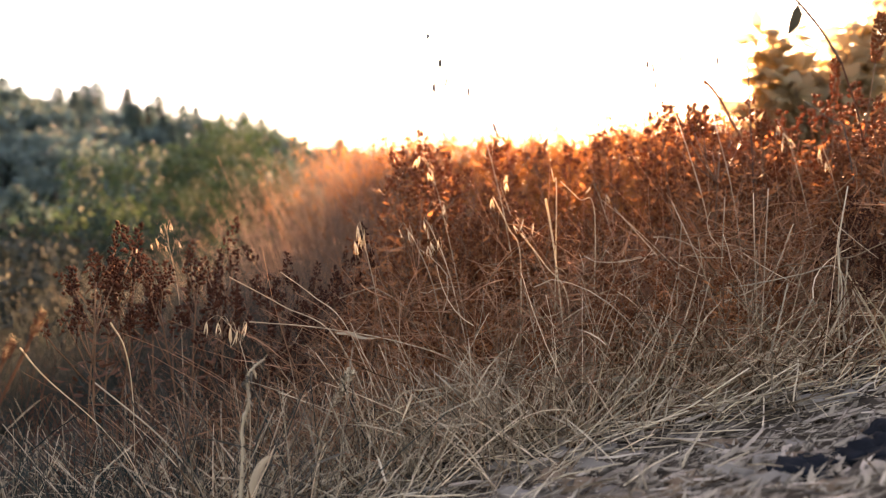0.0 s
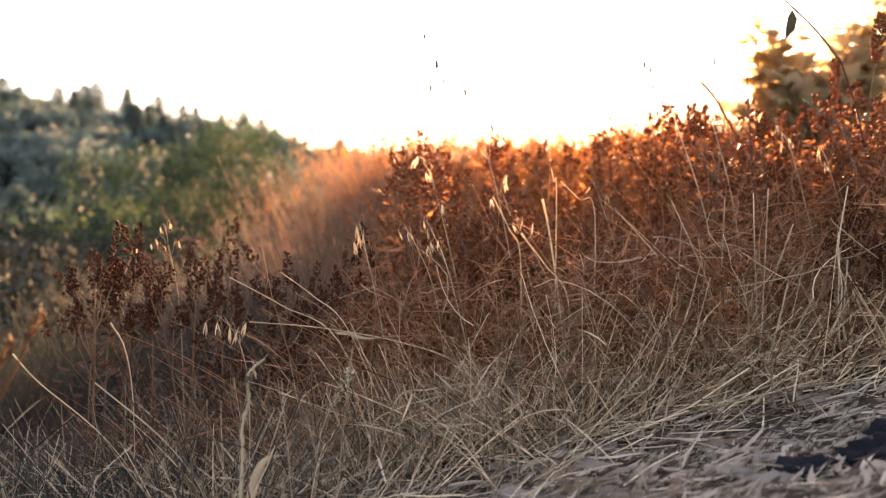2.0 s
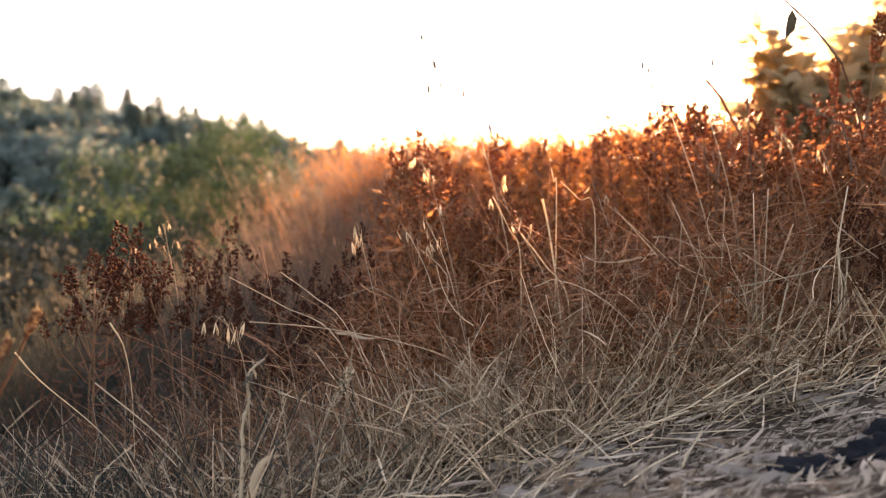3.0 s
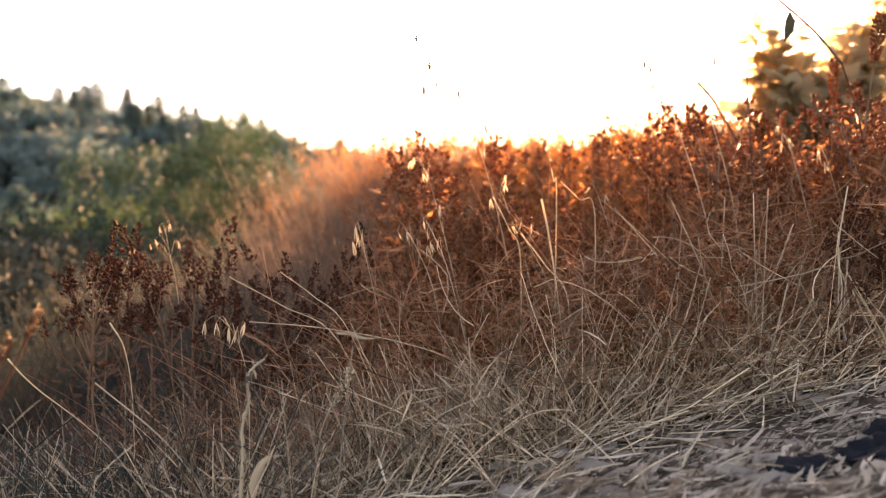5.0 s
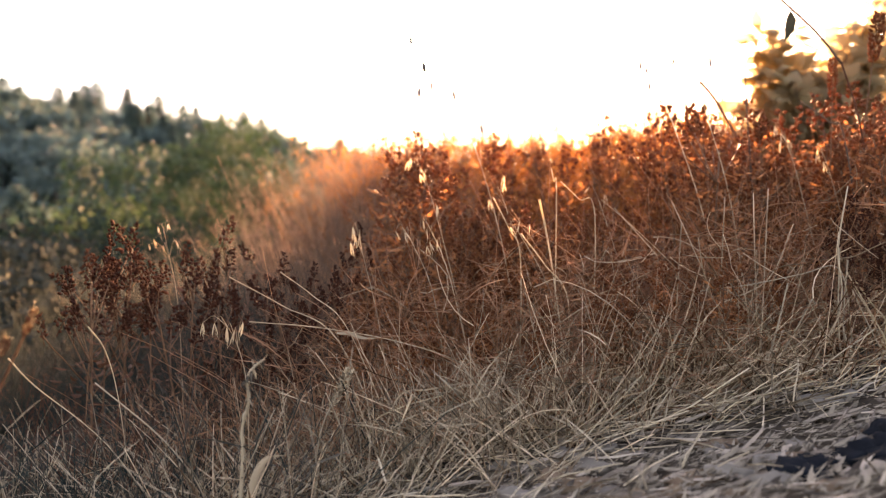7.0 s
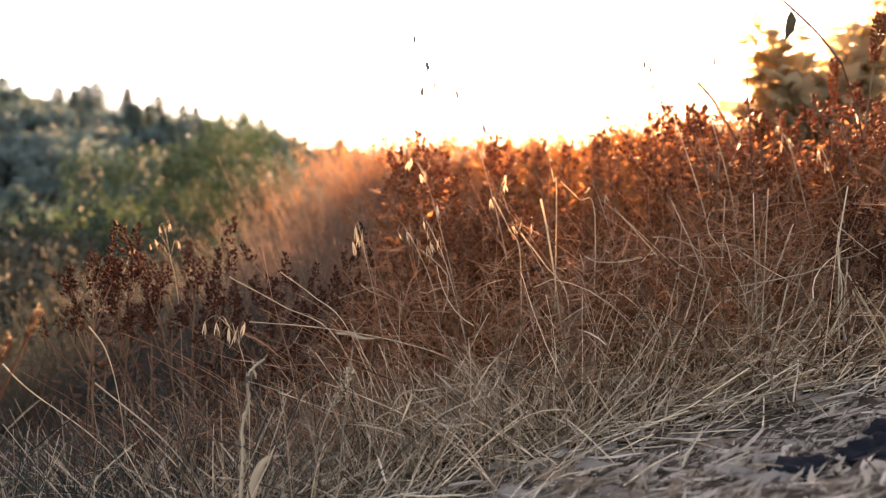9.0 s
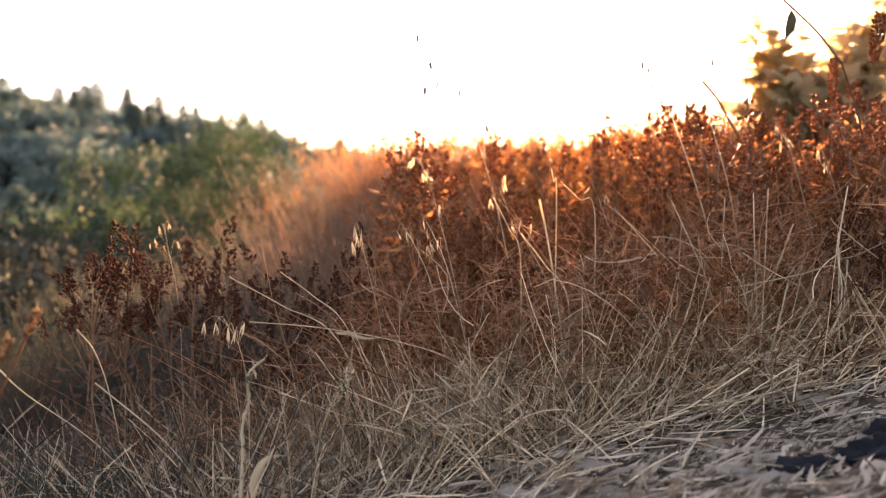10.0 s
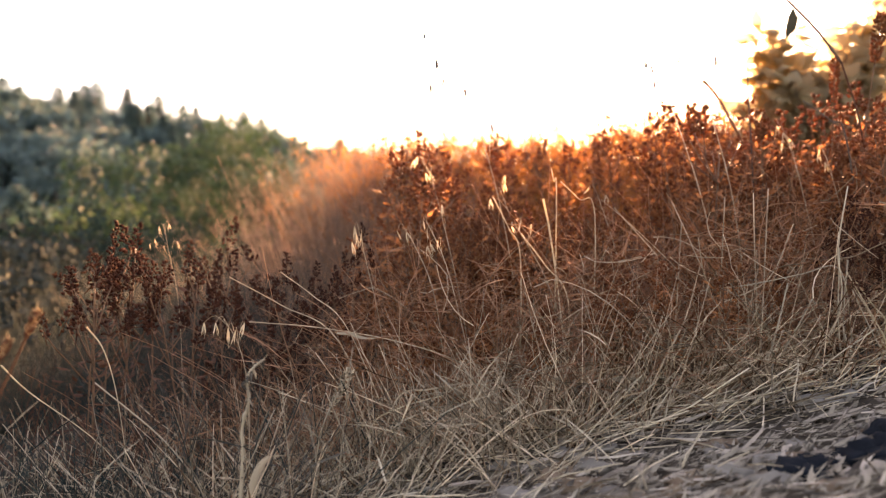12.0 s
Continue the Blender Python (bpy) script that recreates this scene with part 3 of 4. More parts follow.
    # scrubby grass on the falling slope, coloured dark for the bank's shade
    for i in range(80):
        u = rng.uniform(-0.75, -0.3)
        y = rng.uniform(1.7, 6.5)
        x = u * y
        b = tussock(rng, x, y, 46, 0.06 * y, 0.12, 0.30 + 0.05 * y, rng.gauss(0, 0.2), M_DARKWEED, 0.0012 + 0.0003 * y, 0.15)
        stuff("slope_grass", b, M_DIM, "grey-brown scrub grass on the slope, coloured as in shade", "grass tuft", Matrix.Translation((x, y, height(x, y))))
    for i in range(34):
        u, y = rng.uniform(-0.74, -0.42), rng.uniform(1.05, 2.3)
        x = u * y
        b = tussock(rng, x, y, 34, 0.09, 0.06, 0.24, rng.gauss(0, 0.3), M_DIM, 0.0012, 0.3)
        stuff("slope_grass", b, M_DIM if i % 3 else M_DARKWEED, "grey-brown scrub grass on the slope, coloured as in shade", "grass tuft", Matrix.Translation((x, y, height(x, y))))
    # grey slack stalks in the hollow, most in shade-dark colours
    for i in range(70):
        u = rng.uniform(-0.7, -0.1) if i < 44 else rng.uniform(-0.7, -0.38)
        y = rng.uniform(0.78, 1.45) if i < 44 else rng.uniform(0.80, 1.1)
        x = u * y
        b = tussock(rng, x, y, 24, 0.08, 0.08, 0.22, rng.choice((-0.8, 0.2, 0.7)), M_FINE, 0.001)
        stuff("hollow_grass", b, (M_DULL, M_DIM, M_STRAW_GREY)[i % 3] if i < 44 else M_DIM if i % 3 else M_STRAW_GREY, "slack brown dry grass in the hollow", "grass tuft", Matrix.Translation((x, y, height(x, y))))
    # straw lying on the ground: the nearest stalks singly, the rest joined
    layer = tagged(empty("straw_layer", Matrix()), "bleached straw lying loose on the bare strip", "straw")
    single = 0
    b = Build()
    for _ in range(1500):
        u, y = rng.uniform(-0.3, 0.72), rng.uniform(0.58, 1.15)
        x = u * y
        if y < 0.84 and rng.random() < 0.85:
            continue
        steep = rng.random() < 0.45
        a = rng.gauss(0.9, 0.5) if steep else rng.gauss(0.1, 0.6)
        if y < 0.84 and u > 0.25 and rng.random() < 0.5 or u > 0.5 and rng.random() < 0.5:
            continue
        p = Vector((x, y, height(x, y) + rng.uniform(0.002, 0.03)))
        pts = bent(p, (math.cos(a), math.sin(a), (0.45 if steep else 0.2) + rng.uniform(-0.05, 0.16)), rng.uniform(0.03, 0.14) * (0.6 if y < 0.84 else 1.0), 4, 0.03, 0.06, rng)
        pts = [Vector((q.x, q.y, max(q.z, height(q.x, q.y) + 0.002))) for q in pts]
        r = rng.uniform(0.0005, 0.0011)
        if y < 0.98 and single < 290:
            one = Build()
            one.tube(pts, r)
            part("straw", one, M_STRAW_LOOSE, layer)
            single += 1
        else:
            b.tube(pts, r)
    tagged(part("fallen_straw", b, M_STRAW_GREY, layer), kind="stuff")


grass()


# ---- wild oats with hanging spikelets ----
def spikelet_mesh(rng, ln, material, wide=1.0, gape=1.0):
    """Two papery husks that gape, hanging down, with a bristle."""
    b = Build()
    for s in (-1, 1):
        g = rng.uniform(0.10, 0.2) * s * gape
        b.blade([(0, 0, 0), (g * ln * 0.35, 0.001 * s, -0.3 * ln), (g * ln * 0.8, 0.0015 * s, -0.68 * ln), (g * ln, 0.001 * s, -ln)], ln * 0.15 * wide, (0.25 * s, 1, 0), 0.35)
        b.blade([(0, 0, 0), (g * ln * 0.35, 0.001 * s, -0.3 * ln), (g * ln * 0.8, 0.0015 * s, -0.68 * ln), (g * ln, 0.001 * s, -ln)], ln * 0.12 * wide, (1, 0.3 * s, 0), 0.35)
    b.tube([(0, 0, -0.4 * ln), (0.1 * ln, 0, -0.9 * ln), (0.3 * ln, 0.02 * ln, -1.25 * ln)], 0.0004, 0.0002)
    return b.mesh("spikelet", material)


_r = random.Random(11)
SPIKES = [spikelet_mesh(_r, 0.022, M_PALE, 0.7, 1.3) for _ in range(4)]
GREY_SPIKES = [spikelet_mesh(_r, 0.022, M_GREYHUSK, 1.1, 0.35) for _ in range(4)]


def oat(line, tips, sway, share=1.0, scale=1.0, spikes=None, label="pale wild oat stalk with hanging papery spikelets"):
    """A wild oat whose stalk runs through the points of line from the ground up, with a spikelet hung at each of tips."""
    rng = random.Random(len(tips) * 7 + int(line[0][0] * 1000))
    foot = Vector((line[0][0], line[0][1], height(line[0][0], line[0][1])))
    base = empty("wild_oat", Matrix.Translation(foot))
    pts = [Vector((0, 0, -0.01))] + [Vector(p) - foot for p in line[1:]]
    way = curve_through(pts, 5)
    b = Build()
    b.tube(way, 0.0012 * scale, 0.0004 * scale, 4)
    part("stalk", b, M_STRAW, base)
    for t in tips:
        p = Vector(t) - foot
        k = min(range(len(way)), key=lambda i: (way[i] - p).length + (0.05 if way[i].z > p.z + 0.03 else 0.0))
        a = way[max(0, k - 2)]
        bb = Build()
        bb.tube(curve_through([a, a.lerp(p, 0.55) + Vector((0, 0, 0.012)), p], 3), 0.0004 * scale, 0.0003 * scale)
        tw = part("twig", bb, M_STRAW, base)
        part("spikelet", (spikes or SPIKES)[rng.randrange(4)], None, tw, at=Matrix.Translation(p) @ pose(0, 0, 0, rng.gauss(0, 12), rng.gauss(0, 14), rng.uniform(0, 360)) @ Matrix.Scale(scale * rng.uniform(0.8, 1.1), 4))
    tagged(base, label, "wild oat", "wild oats")
    return sways(base, sway, share)


def oats():
    oat([(0.141, 1.22, 0.113), (0.108, 1.22, 0.300), (0.062, 1.22, 0.487), (0.015, 1.22, 0.589), (-0.025, 1.22, 0.644)],
        [(-0.025, 1.22, 0.640), (-0.006, 1.22, 0.597), (0.007, 1.22, 0.565), (-0.015, 1.22, 0.556), (0.042, 1.22, 0.548), (0.034, 1.22, 0.511), (0.083, 1.22, 0.490)], "tall oat", 1.0, 0.9, GREY_SPIKES, "slender wild oat, spikelets coloured grey as silhouettes against the sky")
    oat([(0.473, 1.22, 0.169), (0.436, 1.22, 0.337), (0.384, 1.22, 0.505), (0.356, 1.22, 0.580), (0.338, 1.22, 0.599)],
        [(0.338, 1.22, 0.593), (0.346, 1.22, 0.588), (0.352, 1.22, 0.560), (0.357, 1.22, 0.563)], "crest oat", 1.0, 0.9, GREY_SPIKES, "slender wild oat, spikelets coloured grey as silhouettes against the sky")
    oat([(0.511, 1.22, 0.169), (0.482, 1.22, 0.356), (0.445, 1.22, 0.505), (0.422, 1.22, 0.589), (0.412, 1.22, 0.604)],
        [(0.395, 1.22, 0.601), (0.420, 1.22, 0.599), (0.407, 1.22, 0.565), (0.453, 1.22, 0.601)], "crest oat", 1.0, 0.9, GREY_SPIKES, "slender wild oat, spikelets coloured grey as silhouettes against the sky")
    oat([(-0.064, 1.00, 0.036), (-0.080, 1.00, 0.158), (-0.103, 1.00, 0.273), (-0.113, 1.00, 0.318)],
        [(-0.116, 1.00, 0.311), (-0.107, 1.00, 0.302), (-0.112, 1.00, 0.298), (-0.120, 1.00, 0.290)], "near oat", 1.0, 0.8)
    oat([(0.013, 1.10, 0.045), (-0.008, 1.10, 0.197), (-0.041, 1.10, 0.289), (-0.057, 1.10, 0.313)],
        [(-0.066, 1.10, 0.308), (-0.052, 1.10, 0.306)], "near oat", 0.8, 0.85)
    oat([(0.064, 1.10, 0.028), (0.013, 1.10, 0.230), (-0.016, 1.10, 0.306), (-0.029, 1.10, 0.327)],
        [(-0.029, 1.10, 0.323), (-0.023, 1.10, 0.310), (-0.019, 1.10, 0.291), (-0.007, 1.10, 0.294), (-0.023, 1.10, 0.284)], "near oat", 0.2, 0.8)
    oat([(0.058, 1.15, 0.052), (0.027, 1.15, 0.210), (-0.004, 1.15, 0.351), (-0.019, 1.15, 0.404)],
        [(-0.024, 1.15, 0.399), (-0.016, 1.15, 0.401), (-0.041, 1.15, 0.420), (0.001, 1.15, 0.350), (-0.037, 1.15, 0.425)], "mid oat", 1.0, 0.8)
    oat([(0.216, 1.10, 0.045), (0.165, 1.10, 0.213), (0.123, 1.10, 0.298), (0.105, 1.10, 0.321)],
        [(0.105, 1.10, 0.315), (0.120, 1.10, 0.323), (0.135, 1.10, 0.318)], "near oat", 1.0, 0.7)
    oat([(-0.250, 0.95, -0.025), (-0.249, 0.95, 0.091), (-0.261, 0.95, 0.157), (-0.280, 0.95, 0.190)],
        [(-0.305, 0.95, 0.186), (-0.290, 0.95, 0.185), (-0.274, 0.95, 0.179), (-0.264, 0.95, 0.175), (-0.253, 0.95, 0.185)], "near oat", 1.0, 0.9)
    oat([(0.657, 1.25, 0.089), (0.628, 1.25, 0.300), (0.590, 1.25, 0.453), (0.566, 1.25, 0.497)],
        [(0.544, 1.25, 0.513), (0.567, 1.25, 0.490), (0.577, 1.25, 0.478), (0.588, 1.25, 0.467), (0.575, 1.25, 0.463)], "crest oat", 0.5, 0.9)
    oat([(0.715, 1.25, 0.089), (0.696, 1.25, 0.262), (0.657, 1.25, 0.415), (0.640, 1.25, 0.458)],
        [(0.638, 1.25, 0.449), (0.648, 1.25, 0.428), (0.636, 1.25, 0.440)], "crest oat", 0.5, 0.85)
    oat([(0.331, 1.25, 0.032), (0.303, 1.25, 0.243), (0.269, 1.25, 0.358), (0.255, 1.25, 0.391)],
        [(0.251, 1.25, 0.386), (0.278, 1.25, 0.372)], "near oat", 0.6, 0.8)
    oat([(0.169, 1.25, 0.032), (0.149, 1.25, 0.223), (0.111, 1.25, 0.348), (0.097, 1.25, 0.386)],
        [(0.107, 1.25, 0.391), (0.082, 1.25, 0.365), (0.108, 1.25, 0.405)], "near oat", 0.6, 0.8)
    oat([(-0.418, 1.20, 0.042), (-0.427, 1.20, 0.171), (-0.445, 1.20, 0.281), (-0.452, 1.20, 0.322)],
        [(-0.443, 1.20, 0.321), (-0.460, 1.20, 0.316), (-0.467, 1.20, 0.296), (-0.452, 1.20, 0.285), (-0.430, 1.20, 0.292), (-0.475, 1.20, 0.288)], "near oat", 0.5, 0.55)


oats()


# ---- single stalks, blades and twigs that stand out ----
def stalk(name, line, r0, r1, material, label, category, sway="", share=1.0):
    """A single stalk through the points of line from its foot up."""
    foot = Vector((line[0][0], line[0][1], height(line[0][0], line[0][1])))
    b = Build()
    b.tube(curve_through([Vector((0, 0, -0.005))] + [Vector(p) - foot for p in line[1:]], 6), r0, r1, 5)
    ob = new(name, b.mesh(name, material))
    ob.matrix_basis = Matrix.Translation(foot)
    tagged(ob, label, category)
    return sways(ob, sway, share) if sway else ob


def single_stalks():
    # The next two thin towards the foot, so their lower ends read dim.
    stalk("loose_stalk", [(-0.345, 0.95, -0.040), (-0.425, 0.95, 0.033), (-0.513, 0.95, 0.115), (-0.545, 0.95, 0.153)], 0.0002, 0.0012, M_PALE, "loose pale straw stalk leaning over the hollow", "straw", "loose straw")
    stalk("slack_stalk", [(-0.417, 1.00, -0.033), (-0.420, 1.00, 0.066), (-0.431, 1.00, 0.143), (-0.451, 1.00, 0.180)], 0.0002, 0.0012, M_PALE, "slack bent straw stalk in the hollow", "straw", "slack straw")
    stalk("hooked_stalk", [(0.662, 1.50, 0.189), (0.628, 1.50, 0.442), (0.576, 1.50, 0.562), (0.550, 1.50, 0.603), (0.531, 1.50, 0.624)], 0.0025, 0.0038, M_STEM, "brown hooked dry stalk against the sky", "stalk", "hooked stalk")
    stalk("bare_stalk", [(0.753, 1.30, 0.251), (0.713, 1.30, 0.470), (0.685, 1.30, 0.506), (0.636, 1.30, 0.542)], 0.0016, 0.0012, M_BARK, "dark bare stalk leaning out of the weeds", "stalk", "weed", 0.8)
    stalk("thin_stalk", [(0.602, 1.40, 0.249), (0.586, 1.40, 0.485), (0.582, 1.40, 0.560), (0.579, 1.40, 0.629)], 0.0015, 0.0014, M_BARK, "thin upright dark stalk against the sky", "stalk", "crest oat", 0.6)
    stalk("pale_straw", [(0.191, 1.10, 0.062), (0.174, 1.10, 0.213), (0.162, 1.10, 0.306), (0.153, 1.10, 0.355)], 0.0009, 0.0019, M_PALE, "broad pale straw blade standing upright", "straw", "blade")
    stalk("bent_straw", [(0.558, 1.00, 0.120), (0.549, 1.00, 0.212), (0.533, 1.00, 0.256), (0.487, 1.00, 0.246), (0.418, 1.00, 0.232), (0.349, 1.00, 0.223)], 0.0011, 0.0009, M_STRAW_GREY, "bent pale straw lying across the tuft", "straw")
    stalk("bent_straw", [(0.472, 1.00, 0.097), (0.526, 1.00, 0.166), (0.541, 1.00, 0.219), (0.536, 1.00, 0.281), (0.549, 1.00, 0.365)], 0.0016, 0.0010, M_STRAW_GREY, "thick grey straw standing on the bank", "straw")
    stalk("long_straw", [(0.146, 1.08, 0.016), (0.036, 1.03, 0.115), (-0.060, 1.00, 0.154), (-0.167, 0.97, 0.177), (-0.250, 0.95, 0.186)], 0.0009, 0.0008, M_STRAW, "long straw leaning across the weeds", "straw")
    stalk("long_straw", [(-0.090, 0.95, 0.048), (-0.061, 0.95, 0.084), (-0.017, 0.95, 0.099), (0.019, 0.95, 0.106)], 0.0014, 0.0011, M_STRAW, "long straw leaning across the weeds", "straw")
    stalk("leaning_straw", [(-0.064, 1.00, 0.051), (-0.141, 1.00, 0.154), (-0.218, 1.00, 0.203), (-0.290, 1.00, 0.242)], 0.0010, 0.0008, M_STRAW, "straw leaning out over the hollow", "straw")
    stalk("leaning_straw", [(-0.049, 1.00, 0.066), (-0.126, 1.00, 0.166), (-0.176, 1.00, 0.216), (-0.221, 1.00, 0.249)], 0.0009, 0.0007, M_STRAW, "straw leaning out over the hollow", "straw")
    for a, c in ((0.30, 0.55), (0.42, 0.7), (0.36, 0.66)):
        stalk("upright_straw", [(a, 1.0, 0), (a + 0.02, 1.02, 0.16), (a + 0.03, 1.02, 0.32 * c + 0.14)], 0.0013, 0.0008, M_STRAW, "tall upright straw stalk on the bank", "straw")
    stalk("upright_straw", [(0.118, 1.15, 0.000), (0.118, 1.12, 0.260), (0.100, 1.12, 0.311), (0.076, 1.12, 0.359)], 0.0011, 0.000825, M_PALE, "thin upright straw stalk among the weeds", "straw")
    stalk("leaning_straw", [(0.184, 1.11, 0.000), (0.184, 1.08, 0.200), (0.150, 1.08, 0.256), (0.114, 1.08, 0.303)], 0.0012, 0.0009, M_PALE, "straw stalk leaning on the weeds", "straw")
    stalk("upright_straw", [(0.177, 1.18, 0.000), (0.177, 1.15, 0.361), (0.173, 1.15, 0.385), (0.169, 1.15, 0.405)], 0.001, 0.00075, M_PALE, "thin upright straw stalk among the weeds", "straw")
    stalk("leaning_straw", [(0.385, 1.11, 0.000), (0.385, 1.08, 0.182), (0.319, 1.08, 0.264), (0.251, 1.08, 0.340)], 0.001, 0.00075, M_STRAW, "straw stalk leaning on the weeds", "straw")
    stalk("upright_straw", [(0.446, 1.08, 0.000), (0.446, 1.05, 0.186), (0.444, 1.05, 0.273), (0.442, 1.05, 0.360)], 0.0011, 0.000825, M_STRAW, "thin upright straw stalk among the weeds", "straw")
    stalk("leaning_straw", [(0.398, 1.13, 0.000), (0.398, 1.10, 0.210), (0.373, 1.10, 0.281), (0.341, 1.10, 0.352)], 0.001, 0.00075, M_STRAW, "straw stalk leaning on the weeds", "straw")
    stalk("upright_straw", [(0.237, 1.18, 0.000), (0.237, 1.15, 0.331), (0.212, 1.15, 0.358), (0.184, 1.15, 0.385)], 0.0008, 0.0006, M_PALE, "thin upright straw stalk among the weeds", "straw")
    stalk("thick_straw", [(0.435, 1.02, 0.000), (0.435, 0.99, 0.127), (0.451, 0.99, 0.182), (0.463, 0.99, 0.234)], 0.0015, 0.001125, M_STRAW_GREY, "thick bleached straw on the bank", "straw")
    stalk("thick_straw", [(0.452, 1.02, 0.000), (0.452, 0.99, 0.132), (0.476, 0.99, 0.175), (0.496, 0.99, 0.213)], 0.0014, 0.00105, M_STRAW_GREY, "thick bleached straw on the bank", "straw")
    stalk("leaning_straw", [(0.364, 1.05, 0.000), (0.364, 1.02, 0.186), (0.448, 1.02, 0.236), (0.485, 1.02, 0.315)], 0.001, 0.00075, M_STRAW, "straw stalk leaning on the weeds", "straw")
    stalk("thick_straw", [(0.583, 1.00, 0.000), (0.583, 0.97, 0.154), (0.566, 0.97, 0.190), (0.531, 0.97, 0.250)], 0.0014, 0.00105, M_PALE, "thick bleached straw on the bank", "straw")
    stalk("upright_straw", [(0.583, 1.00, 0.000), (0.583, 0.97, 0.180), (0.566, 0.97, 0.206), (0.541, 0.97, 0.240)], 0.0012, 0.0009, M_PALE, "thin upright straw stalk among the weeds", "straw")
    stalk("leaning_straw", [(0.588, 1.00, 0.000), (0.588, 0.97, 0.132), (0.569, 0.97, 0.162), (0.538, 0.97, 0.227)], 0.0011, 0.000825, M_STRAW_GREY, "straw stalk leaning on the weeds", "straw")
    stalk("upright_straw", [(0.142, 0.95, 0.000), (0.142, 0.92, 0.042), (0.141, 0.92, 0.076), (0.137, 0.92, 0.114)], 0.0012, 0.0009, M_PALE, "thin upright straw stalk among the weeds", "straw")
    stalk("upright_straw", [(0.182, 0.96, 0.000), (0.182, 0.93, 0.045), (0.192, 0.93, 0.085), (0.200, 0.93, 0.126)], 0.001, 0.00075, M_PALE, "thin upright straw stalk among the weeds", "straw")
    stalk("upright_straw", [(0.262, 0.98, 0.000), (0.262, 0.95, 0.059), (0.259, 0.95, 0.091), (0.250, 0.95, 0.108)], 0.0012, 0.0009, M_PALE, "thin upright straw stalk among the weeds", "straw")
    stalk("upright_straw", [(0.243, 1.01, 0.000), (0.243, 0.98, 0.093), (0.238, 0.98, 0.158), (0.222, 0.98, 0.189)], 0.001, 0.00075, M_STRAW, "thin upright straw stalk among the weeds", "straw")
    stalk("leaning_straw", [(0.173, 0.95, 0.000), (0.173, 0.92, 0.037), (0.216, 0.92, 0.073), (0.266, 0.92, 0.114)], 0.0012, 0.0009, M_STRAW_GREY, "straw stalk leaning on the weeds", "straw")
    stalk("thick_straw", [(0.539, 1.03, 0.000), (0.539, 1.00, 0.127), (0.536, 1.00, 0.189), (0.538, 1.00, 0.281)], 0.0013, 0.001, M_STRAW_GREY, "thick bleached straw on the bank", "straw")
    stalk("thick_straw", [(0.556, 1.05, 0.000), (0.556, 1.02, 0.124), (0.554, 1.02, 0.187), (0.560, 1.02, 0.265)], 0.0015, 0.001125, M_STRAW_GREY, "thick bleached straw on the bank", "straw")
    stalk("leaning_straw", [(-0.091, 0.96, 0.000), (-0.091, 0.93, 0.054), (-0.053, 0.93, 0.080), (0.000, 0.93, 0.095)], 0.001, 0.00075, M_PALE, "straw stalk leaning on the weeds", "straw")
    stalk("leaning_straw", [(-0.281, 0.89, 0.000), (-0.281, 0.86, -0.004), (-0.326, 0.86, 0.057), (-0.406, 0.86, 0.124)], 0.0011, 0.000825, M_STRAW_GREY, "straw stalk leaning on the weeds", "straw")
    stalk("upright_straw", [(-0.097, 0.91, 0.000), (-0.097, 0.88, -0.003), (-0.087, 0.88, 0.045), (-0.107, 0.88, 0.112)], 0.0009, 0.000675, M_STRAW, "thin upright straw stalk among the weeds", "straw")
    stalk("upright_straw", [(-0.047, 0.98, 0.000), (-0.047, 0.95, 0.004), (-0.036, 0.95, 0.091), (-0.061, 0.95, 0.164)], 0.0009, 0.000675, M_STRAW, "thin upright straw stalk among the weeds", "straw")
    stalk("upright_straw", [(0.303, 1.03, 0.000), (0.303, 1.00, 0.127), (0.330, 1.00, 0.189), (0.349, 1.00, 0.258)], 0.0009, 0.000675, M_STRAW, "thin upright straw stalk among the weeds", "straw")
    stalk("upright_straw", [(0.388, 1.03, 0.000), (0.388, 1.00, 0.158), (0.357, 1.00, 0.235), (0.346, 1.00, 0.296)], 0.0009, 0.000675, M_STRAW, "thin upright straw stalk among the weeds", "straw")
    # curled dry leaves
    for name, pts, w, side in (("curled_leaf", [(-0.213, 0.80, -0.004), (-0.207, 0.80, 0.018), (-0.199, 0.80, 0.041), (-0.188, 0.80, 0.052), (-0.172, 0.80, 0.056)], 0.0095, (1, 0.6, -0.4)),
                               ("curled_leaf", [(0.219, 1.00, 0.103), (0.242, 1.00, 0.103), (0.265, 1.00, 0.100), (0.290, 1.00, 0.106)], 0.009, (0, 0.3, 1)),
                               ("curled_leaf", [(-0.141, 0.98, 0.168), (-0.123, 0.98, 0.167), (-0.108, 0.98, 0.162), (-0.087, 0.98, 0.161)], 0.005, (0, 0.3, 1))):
        b = Build()
        b.blade(curve_through(pts, 3), w, side, 0.3)
        tagged(new(name, b.mesh(name, M_STRAW_GREY)), "curled bleached leaf caught in the grass", "leaf")


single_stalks()


